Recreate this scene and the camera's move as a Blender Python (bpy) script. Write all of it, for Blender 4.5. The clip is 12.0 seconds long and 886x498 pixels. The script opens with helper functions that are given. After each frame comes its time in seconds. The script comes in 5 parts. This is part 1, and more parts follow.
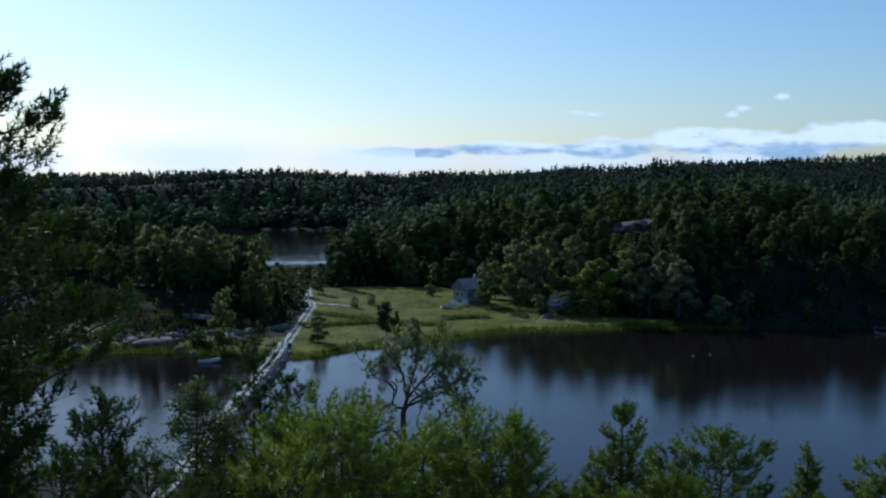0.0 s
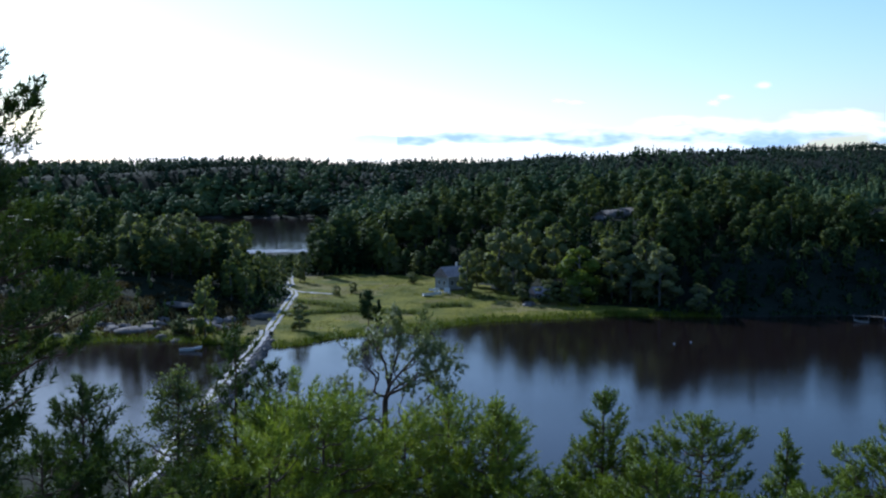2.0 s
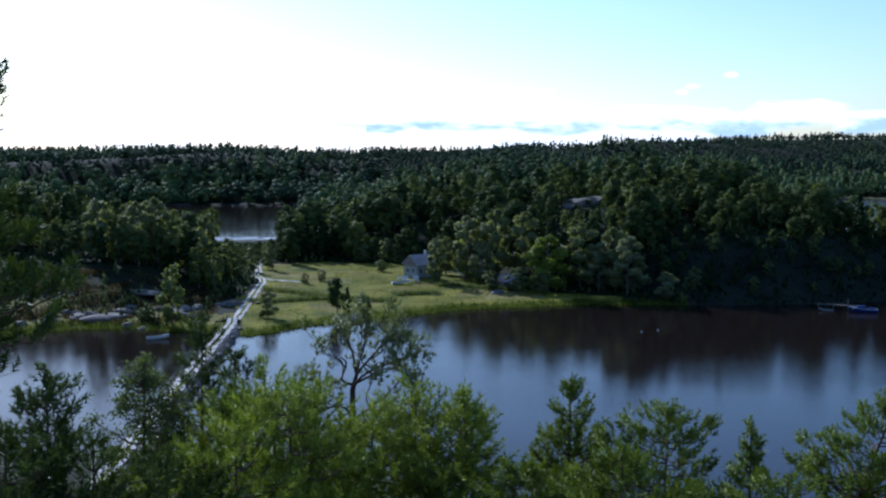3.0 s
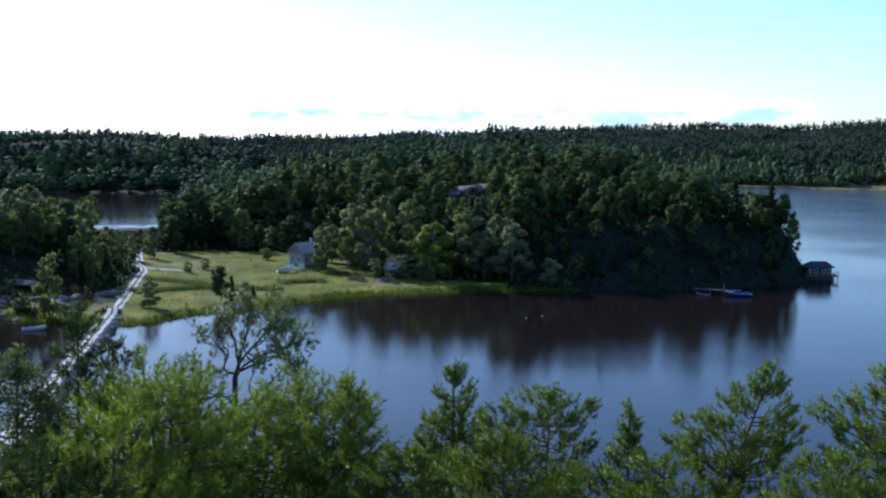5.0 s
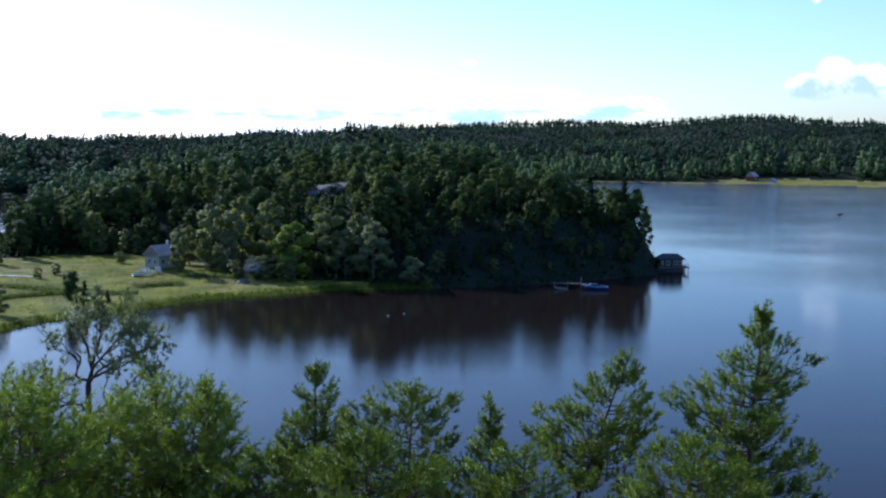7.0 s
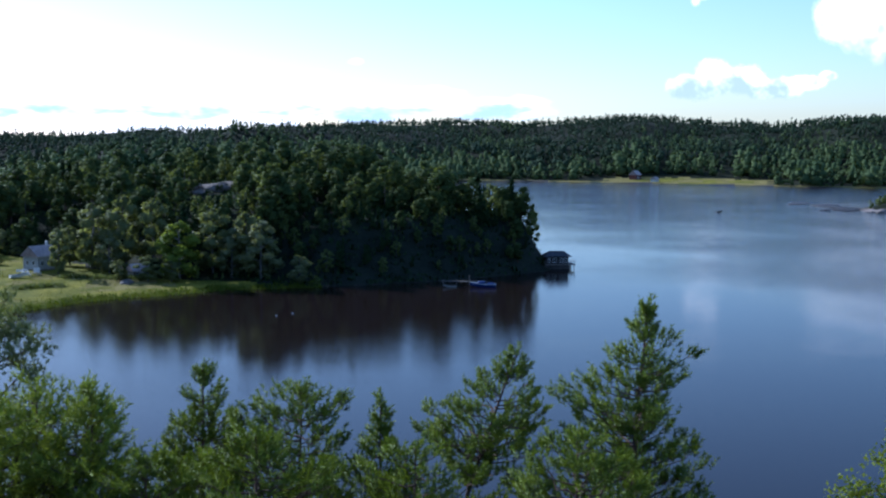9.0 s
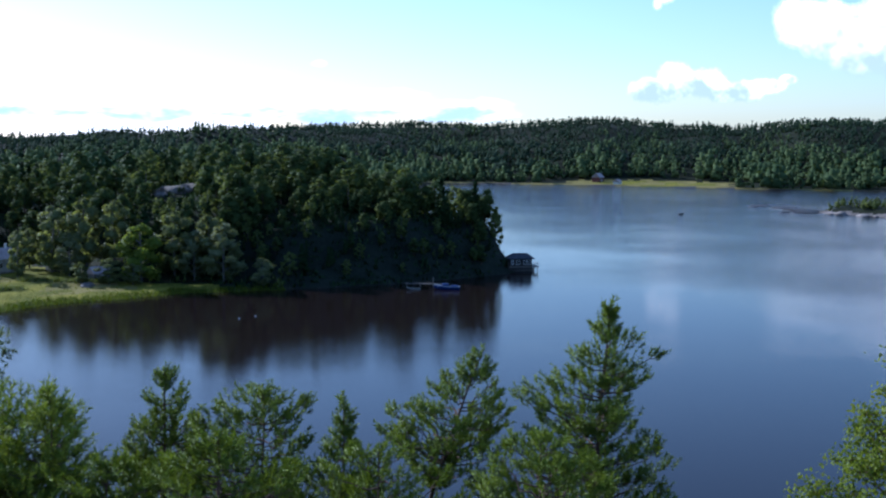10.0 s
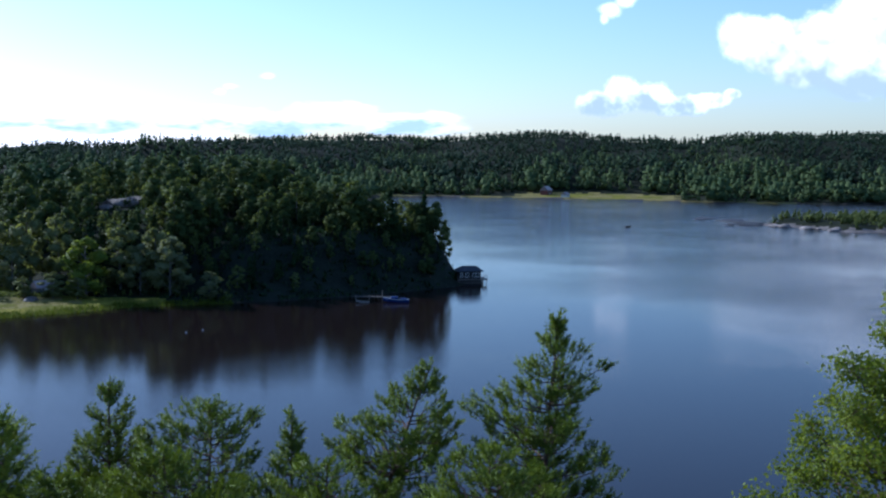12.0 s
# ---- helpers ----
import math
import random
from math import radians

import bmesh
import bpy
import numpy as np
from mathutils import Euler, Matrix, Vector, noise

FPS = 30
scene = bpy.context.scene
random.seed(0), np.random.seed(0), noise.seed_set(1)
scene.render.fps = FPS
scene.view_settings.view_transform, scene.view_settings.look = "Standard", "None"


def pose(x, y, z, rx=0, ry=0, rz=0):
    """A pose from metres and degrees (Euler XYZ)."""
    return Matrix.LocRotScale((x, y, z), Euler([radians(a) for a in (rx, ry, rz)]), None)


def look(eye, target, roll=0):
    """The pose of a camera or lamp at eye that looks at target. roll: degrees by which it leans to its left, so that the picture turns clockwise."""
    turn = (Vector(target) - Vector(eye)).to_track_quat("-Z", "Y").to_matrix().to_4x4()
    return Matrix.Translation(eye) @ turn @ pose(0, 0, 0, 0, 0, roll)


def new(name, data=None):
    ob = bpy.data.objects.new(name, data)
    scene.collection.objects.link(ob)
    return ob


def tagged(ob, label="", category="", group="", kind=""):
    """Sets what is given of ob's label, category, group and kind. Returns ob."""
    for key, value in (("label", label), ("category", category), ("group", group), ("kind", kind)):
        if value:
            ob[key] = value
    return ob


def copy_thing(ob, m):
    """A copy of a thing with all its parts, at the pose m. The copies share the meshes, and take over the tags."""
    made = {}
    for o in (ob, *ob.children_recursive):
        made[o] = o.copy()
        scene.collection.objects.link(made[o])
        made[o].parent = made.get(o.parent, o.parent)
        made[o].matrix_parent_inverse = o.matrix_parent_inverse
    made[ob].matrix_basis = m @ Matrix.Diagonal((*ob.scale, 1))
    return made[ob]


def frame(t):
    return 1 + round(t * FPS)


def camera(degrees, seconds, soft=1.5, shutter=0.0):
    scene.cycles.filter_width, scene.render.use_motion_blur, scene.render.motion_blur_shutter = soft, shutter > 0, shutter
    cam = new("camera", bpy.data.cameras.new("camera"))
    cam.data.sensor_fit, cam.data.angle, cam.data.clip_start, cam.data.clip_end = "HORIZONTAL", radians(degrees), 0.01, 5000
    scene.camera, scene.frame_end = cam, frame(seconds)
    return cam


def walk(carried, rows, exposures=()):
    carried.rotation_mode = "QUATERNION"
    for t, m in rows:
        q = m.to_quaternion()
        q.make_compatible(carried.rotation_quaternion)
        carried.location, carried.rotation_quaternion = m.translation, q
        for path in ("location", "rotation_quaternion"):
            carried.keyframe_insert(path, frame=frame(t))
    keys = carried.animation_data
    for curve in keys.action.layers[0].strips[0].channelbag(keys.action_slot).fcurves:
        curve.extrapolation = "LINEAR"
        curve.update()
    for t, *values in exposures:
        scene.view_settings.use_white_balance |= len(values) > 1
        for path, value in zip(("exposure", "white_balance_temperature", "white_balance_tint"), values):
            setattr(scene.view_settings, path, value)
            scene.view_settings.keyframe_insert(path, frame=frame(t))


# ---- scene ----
# A hand-held turn from a wooded cliff top, forty metres above a narrow fjord-like lake.
cam = camera(42.05, 12.0, soft=2.2)
EYE = 40.0
# seconds, sideways, up, yaw, pitch, roll
ROWS = [
    (0.0, 0.000, 0.000, 0.00, -3.90, 0.00),
    (0.5, 0.000, 0.000, -0.05, -4.03, 0.05),
    (1.0, 0.000, 0.000, -0.17, -4.14, -0.03),
    (1.5, 0.000, 0.000, -0.42, -4.27, -0.05),
    (2.0, 0.000, 0.000, -0.89, -4.49, -0.09),
    (2.5, 0.015, 0.000, -1.54, -4.75, -0.17),
    (3.0, 0.030, 0.000, -2.42, -5.08, -0.33),
    (5.0, 0.100, -0.015, -8.06, -5.65, -0.64),
    (5.5, 0.115, -0.022, -9.82, -5.64, -0.60),
    (6.0, 0.130, -0.030, -11.54, -5.65, -0.49),
    (6.5, 0.145, -0.037, -13.26, -5.65, -0.36),
    (7.0, 0.150, -0.045, -15.04, -5.67, -0.20),
    (9.0, 0.130, -0.085, -20.58, -5.71, -0.37),
    (9.5, 0.135, -0.085, -21.55, -5.67, -0.49),
    (10.0, 0.140, -0.085, -22.38, -5.58, -0.48),
    (10.5, 0.145, -0.085, -23.05, -5.45, -0.51),
    (11.0, 0.150, -0.085, -23.65, -5.29, -0.57),
    (11.5, 0.155, -0.085, -24.27, -5.11, -0.59),
    (12.0, 0.160, -0.085, -24.91, -4.92, -0.59),
]
walk(cam, [(t, pose(x, 0, EYE + z, 90 + p, r, w)) for t, x, z, w, p, r in ROWS],
     exposures=[(0.0, -0.98, 4800, 5), (0.5, -0.82, 4900, 6), (1.0, -0.62, 4900, 9), (1.5, -0.42, 4900, 10), (2.0, -0.32, 4900, 10), (2.5, -0.27, 4900, 11), (3.0, -0.2, 4900, 12), (5.0, 0.1, 4850, 13), (11.4, 0.12, 4850, 14), (12.0, -0.08, 4850, 14)])

# ---------------------------------------------------------------- light
SUN_AZ, SUN_EL = radians(-27), radians(28)      # azimuth clockwise from +y
world = bpy.data.worlds.new("sky")
scene.world = world
world.use_nodes = True
wn, wl = world.node_tree.nodes, world.node_tree.links
sky = wn.new("ShaderNodeTexSky")
sky.sky_type = "NISHITA"
sky.sun_disc = False
sky.sun_elevation, sky.sun_rotation = SUN_EL, SUN_AZ
sky.altitude, sky.air_density, sky.dust_density, sky.ozone_density = 20, 1.0, 0.6, 2.2
wl.new(sky.outputs[0], wn["Background"].inputs[0])
wn["Background"].inputs[1].default_value = 0.15

sun = new("sun", bpy.data.lights.new("sun", "SUN"))
sun.data.energy, sun.data.angle, sun.data.color = 5.0, radians(0.5), (1.0, 0.93, 0.82)
sun.matrix_world = look((0, 0, 0), (-math.sin(SUN_AZ) * math.cos(SUN_EL), -math.cos(SUN_AZ) * math.cos(SUN_EL), -math.sin(SUN_EL)))


# ---------------------------------------------------------------- materials
def material(name, dark, light, scale=1.0, rough=0.85, bump=0.3, fine=12.0, translucent=0.0, metal=0.0, by_piece=0.0, spec=0.5):
    """Two noises (broad and fine) between a dark and a light colour, with relief."""
    m = bpy.data.materials.new(name)
    m.use_nodes = True
    n, l = m.node_tree.nodes, m.node_tree.links
    p = n["Principled BSDF"]
    co = n.new("ShaderNodeTexCoord")
    broad, small = n.new("ShaderNodeTexNoise"), n.new("ShaderNodeTexNoise")
    broad.inputs["Scale"].default_value, broad.inputs["Detail"].default_value = scale, 4
    small.inputs["Scale"].default_value, small.inputs["Detail"].default_value = scale * fine, 5
    for t in (broad, small):
        l.new(co.outputs["Object"], t.inputs["Vector"])
    mix = n.new("ShaderNodeMath")
    mix.operation = "MULTIPLY_ADD"
    mix.inputs[1].default_value = 0.55
    half = n.new("ShaderNodeMath")
    half.operation = "MULTIPLY"
    half.inputs[1].default_value = 0.45
    l.new(small.outputs["Fac"], half.inputs[0])
    l.new(broad.outputs["Fac"], mix.inputs[0])
    l.new(half.outputs[0], mix.inputs[2])
    last = mix.outputs[0]
    if by_piece:
        geo = n.new("ShaderNodeNewGeometry")
        add = n.new("ShaderNodeMath")
        add.operation = "MULTIPLY_ADD"
        add.inputs[1].default_value = by_piece
        l.new(geo.outputs["Random Per Island"], add.inputs[0])
        l.new(last, add.inputs[2])
        last = add.outputs[0]
    ramp = n.new("ShaderNodeValToRGB")
    ramp.color_ramp.elements[0].position, ramp.color_ramp.elements[1].position = 0.35, 0.68 + by_piece
    ramp.color_ramp.elements[0].color, ramp.color_ramp.elements[1].color = (*dark, 1), (*light, 1)
    l.new(last, ramp.inputs[0])
    l.new(ramp.outputs[0], p.inputs["Base Color"])
    p.inputs["Roughness"].default_value, p.inputs["Metallic"].default_value = rough, metal
    p.inputs["Specular IOR Level"].default_value = spec
    if bump:
        b = n.new("ShaderNodeBump")
        b.inputs["Strength"].default_value, b.inputs["Distance"].default_value = bump, 0.3 / scale / fine
        l.new(small.outputs["Fac"], b.inputs["Height"])
        l.new(b.outputs[0], p.inputs["Normal"])
    if translucent:
        t, s = n.new("ShaderNodeBsdfTranslucent"), n.new("ShaderNodeMixShader")
        warm = n.new("ShaderNodeMixRGB")
        warm.blend_type = "MULTIPLY"
        warm.inputs[0].default_value, warm.inputs[2].default_value = 1.0, (1.3, 1.25, 0.5, 1)
        l.new(ramp.outputs[0], warm.inputs[1])
        l.new(warm.outputs[0], t.inputs[0])
        s.inputs[0].default_value = translucent
        l.new(p.outputs[0], s.inputs[1])
        l.new(t.outputs[0], s.inputs[2])
        l.new(s.outputs[0], n["Material Output"].inputs[0])
    return m


GRASS = material("meadow_grass", (0.060, 0.082, 0.014), (0.31, 0.265, 0.038), 0.11, 0.95, 0.6, 14, spec=0.05)
TUFT = material("grass_tufts", (0.085, 0.11, 0.015), (0.27, 0.25, 0.034), 0.12, 0.95, 0, 10, 0.3, spec=0.05)
SEDGE = material("shore_sedge", (0.065, 0.10, 0.012), (0.17, 0.20, 0.022), 0.15, 0.9, 0, 10, 0.35, spec=0.1)
DRY = material("dry_grass", (0.13, 0.115, 0.03), (0.30, 0.25, 0.09), 0.09, 0.95, 0.6, 14, spec=0.05)
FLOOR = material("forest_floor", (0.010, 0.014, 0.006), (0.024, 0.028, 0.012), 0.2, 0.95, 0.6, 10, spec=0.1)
ROCK = material("granite", (0.07, 0.06, 0.05), (0.27, 0.23, 0.20), 0.12, 0.85, 0.8, 9, spec=0.2)
# greenish rock, far darker than the granite, for the knoll's steep face
CRAG = material("dark_crag", (0.009, 0.013, 0.009), (0.030, 0.036, 0.025), 0.12, 0.95, 0.8, 9, spec=0.1)
GRAVEL = material("gravel", (0.38, 0.35, 0.32), (0.62, 0.58, 0.54), 0.4, 0.9, 0.5, 12, spec=0.3)
PALE_ROCK = material("pale_granite", (0.12, 0.10, 0.085), (0.44, 0.38, 0.34), 0.15, 0.85, 0.8, 9, spec=0.2)
SHORE_ROCK = material("wet_dark_rock", (0.018, 0.016, 0.013), (0.06, 0.05, 0.042), 0.3, 0.6, 0.6, 7)
BED = material("lake_bed", (0.02, 0.016, 0.01), (0.05, 0.04, 0.025), 0.1, 0.95, 0.2)
BARK = material("bark", (0.05, 0.035, 0.025), (0.16, 0.10, 0.07), 2.5, 0.9, 0.8, 6, spec=0.2)
BIRCH_BARK = material("pale_bark", (0.07, 0.06, 0.05), (0.26, 0.24, 0.22), 2.5, 0.8, 0.5, 5, spec=0.2)
PINE = material("pine_needles", (0.040, 0.062, 0.022), (0.100, 0.128, 0.040), 0.10, 0.7, 0, 8, 0.3, by_piece=0.06, spec=0.04)
SPRUCE = material("spruce_needles", (0.016, 0.036, 0.015), (0.052, 0.085, 0.028), 0.16, 0.7, 0, 8, 0.15, by_piece=0.06, spec=0.04)
LEAF = material("broad_leaves", (0.075, 0.105, 0.032), (0.20, 0.225, 0.075), 0.09, 0.65, 0, 8, 0.42, by_piece=0.06, spec=0.04)
# distance haze is put into both far colours, bluer than LEAF and PINE
HAZED_LEAF = material("hazed_far_leaves", (0.060, 0.094, 0.040), (0.140, 0.178, 0.066), 0.02, 0.75, 0, 4, 0.2, by_piece=0.05, spec=0.04)
HAZED_PINE = material("hazed_far_needles", (0.028, 0.050, 0.030), (0.062, 0.090, 0.046), 0.025, 0.75, 0, 4, 0.15, by_piece=0.05, spec=0.04)
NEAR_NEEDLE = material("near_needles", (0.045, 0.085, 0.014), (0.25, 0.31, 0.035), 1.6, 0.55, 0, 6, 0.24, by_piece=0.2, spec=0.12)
# near_needles again with sunlight put into the colour, for the bushes on the slope
SUNLIT_NEEDLE = material("sunlit_needles", (0.070, 0.112, 0.014), (0.37, 0.44, 0.06), 2.4, 0.55, 0, 5, 0.28, by_piece=0.2, spec=0.1)
# near_needles again with shade put into the colour, for pines against the sun
SHADED_NEEDLE = material("shaded_needles", (0.026, 0.046, 0.012), (0.10, 0.145, 0.030), 0.9, 0.55, 0, 6, 0.25, by_piece=0.2, spec=0.12)
NEAR_LEAF = material("near_leaves", (0.085, 0.13, 0.012), (0.23, 0.265, 0.03), 0.9, 0.6, 0, 6, 0.35, by_piece=0.12, spec=0.12)
GREY_NEEDLE = material("grey_green_needles", (0.085, 0.11, 0.042), (0.32, 0.36, 0.15), 1.6, 0.55, 0, 6, 0.28, by_piece=0.2, spec=0.15)
OLIVE_LEAF = material("olive_leaves", (0.060, 0.085, 0.030), (0.17, 0.205, 0.08), 0.9, 0.5, 0, 6, 0.35, by_piece=0.12, spec=0.1)


def water_material():
    m = bpy.data.materials.new("lake_water")
    m.use_nodes = True
    n, l = m.node_tree.nodes, m.node_tree.links
    p = n["Principled BSDF"]
    p.inputs["Base Color"].default_value = (0.0235, 0.0135, 0.0105, 1)
    p.inputs["Specular IOR Level"].default_value = 0.205
    p.inputs["Roughness"].default_value = 0.07
    p.inputs["IOR"].default_value = 1.333
    co, scale = n.new("ShaderNodeTexCoord"), n.new("ShaderNodeMapping")
    scale.inputs["Scale"].default_value = (1.0, 1.0, 1.0)
    l.new(co.outputs["Object"], scale.inputs[0])
    wave, patch = n.new("ShaderNodeTexNoise"), n.new("ShaderNodeTexNoise")
    wave.inputs["Scale"].default_value, wave.inputs["Detail"].default_value = 2.6, 2
    patch.inputs["Scale"].default_value, patch.inputs["Detail"].default_value = 0.016, 5
    for t in (wave, patch):
        l.new(scale.outputs[0], t.inputs[0])
    ramp = n.new("ShaderNodeMapRange")
    ramp.inputs[1].default_value, ramp.inputs[2].default_value = 0.35, 0.7
    ramp.inputs[3].default_value, ramp.inputs[4].default_value = 0.03, 0.20
    l.new(patch.outputs["Fac"], ramp.inputs[0])
    sep = n.new("ShaderNodeSeparateXYZ")
    l.new(co.outputs["Object"], sep.inputs[0])
    off = n.new("ShaderNodeMath")                     # the open fjord is ruffled by wind, the bay lies calm
    off.operation = "MULTIPLY_ADD"
    off.inputs[1].default_value = -0.25
    l.new(sep.outputs["Y"], off.inputs[0])
    l.new(sep.outputs["X"], off.inputs[2])
    wind = n.new("ShaderNodeMapRange")
    wind.interpolation_type = "SMOOTHSTEP"
    wind.inputs[1].default_value, wind.inputs[2].default_value = 76, 190
    wind.inputs[3].default_value, wind.inputs[4].default_value = 0.0, 0.46
    l.new(off.outputs[0], wind.inputs[0])
    gust = n.new("ShaderNodeMapRange")                # gusts leave smooth and rough patches
    gust.inputs[1].default_value, gust.inputs[2].default_value = 0.38, 0.62
    gust.inputs[3].default_value, gust.inputs[4].default_value = 0.7, 1.35
    l.new(patch.outputs["Fac"], gust.inputs[0])
    blow = n.new("ShaderNodeMath")
    blow.operation = "MULTIPLY"
    reach = n.new("ShaderNodeMapRange")               # the wind freshens towards the far shore
    reach.interpolation_type = "SMOOTHSTEP"
    reach.inputs[1].default_value, reach.inputs[2].default_value = 330, 680
    reach.inputs[3].default_value, reach.inputs[4].default_value = 0.85, 2.6
    l.new(sep.outputs["Y"], reach.inputs[0])
    fresh = n.new("ShaderNodeMath")
    fresh.operation = "MULTIPLY"
    l.new(wind.outputs[0], fresh.inputs[0])
    l.new(reach.outputs[0], fresh.inputs[1])
    l.new(fresh.outputs[0], blow.inputs[0])
    l.new(gust.outputs[0], blow.inputs[1])
    total = n.new("ShaderNodeMath")
    l.new(ramp.outputs[0], total.inputs[0])
    l.new(blow.outputs[0], total.inputs[1])
    riffle = n.new("ShaderNodeMapRange")              # a shallow riffle along the inner lake's near shore
    riffle.interpolation_type = "SMOOTHSTEP"
    riffle.inputs[1].default_value, riffle.inputs[2].default_value = 507, 500
    riffle.inputs[3].default_value, riffle.inputs[4].default_value = 0.0, 4.0
    l.new(sep.outputs["Y"], riffle.inputs[0])
    north = n.new("ShaderNodeMath")
    north.operation = "GREATER_THAN"
    north.inputs[1].default_value = 440
    l.new(sep.outputs["Y"], north.inputs[0])
    west = n.new("ShaderNodeMath")
    west.operation = "LESS_THAN"
    west.inputs[1].default_value = 0
    l.new(sep.outputs["X"], west.inputs[0])
    for extra in (north, west):
        m2 = n.new("ShaderNodeMath")
        m2.operation = "MULTIPLY"
        l.new(riffle.outputs[0], m2.inputs[0])
        l.new(extra.outputs[0], m2.inputs[1])
        riffle = m2
    calm = total
    total = n.new("ShaderNodeMath")
    l.new(calm.outputs[0], total.inputs[0])
    l.new(riffle.outputs[0], total.inputs[1])
    white = n.new("ShaderNodeTexNoise")               # white glitter of reflected sky, painted into the riffle's colour
    white.inputs["Scale"].default_value, white.inputs["Detail"].default_value = 0.25, 4
    l.new(co.outputs["Object"], white.inputs[0])
    glitter = n.new("ShaderNodeMapRange")
    glitter.inputs[1].default_value, glitter.inputs[2].default_value = 0.36, 0.52
    l.new(white.outputs["Fac"], glitter.inputs[0])
    cover = n.new("ShaderNodeMath")
    cover.operation, cover.use_clamp = "MULTIPLY", True
    l.new(glitter.outputs[0], cover.inputs[0])
    l.new(riffle.outputs[0], cover.inputs[1])
    tone = n.new("ShaderNodeMixRGB")
    tone.inputs[1].default_value, tone.inputs[2].default_value = (0.0145, 0.0098, 0.0086, 1), (0.8, 0.8, 0.8, 1)
    l.new(cover.outputs[0], tone.inputs[0])
    l.new(tone.outputs[0], p.inputs["Base Color"])
    b = n.new("ShaderNodeBump")
    b.inputs["Distance"].default_value = 0.13
    l.new(total.outputs[0], b.inputs["Strength"])
    l.new(wave.outputs["Fac"], b.inputs["Height"])
    l.new(b.outputs[0], p.inputs["Normal"])
    return m


WATER = water_material()


# ---------------------------------------------------------------- mesh helpers
def mesh_of(name, verts, blocks, smooth=False, normals=None):
    """A mesh from an array of corners and blocks of (faces, material), with rounded normals for foliage."""
    me = bpy.data.meshes.new(name)
    verts = np.asarray(verts, np.float32)
    me.vertices.add(len(verts))
    me.vertices.foreach_set("co", verts.ravel())
    blocks = [(np.asarray(f, np.int32), m) for f, m in blocks if len(f)]
    mats = []
    for _, m in blocks:
        if m not in mats:
            mats.append(m)
    for m in mats:
        me.materials.append(m)
    loops = np.concatenate([f.ravel() for f, _ in blocks])
    sizes = np.concatenate([np.full(len(f), f.shape[1], np.int32) for f, _ in blocks])
    me.loops.add(len(loops))
    me.loops.foreach_set("vertex_index", loops)
    me.polygons.add(len(sizes))
    me.polygons.foreach_set("loop_start", np.concatenate([[0], np.cumsum(sizes)[:-1]]).astype(np.int32))
    me.polygons.foreach_set("loop_total", sizes)
    me.polygons.foreach_set("material_index", np.concatenate([np.full(len(f), mats.index(m), np.int32) for f, m in blocks]))
    me.polygons.foreach_set("use_smooth", np.full(len(sizes), smooth))
    me.update(calc_edges=True)
    if normals is not None:
        me.polygons.foreach_set("use_smooth", np.full(len(sizes), True))
        me.normals_split_custom_set_from_vertices(normals)
    return me


def part(name, data, parent, label=""):
    """Links a mesh as one part under a thing or under a part."""
    ob = new(name, data)
    ob.parent = parent
    return tagged(ob, label)


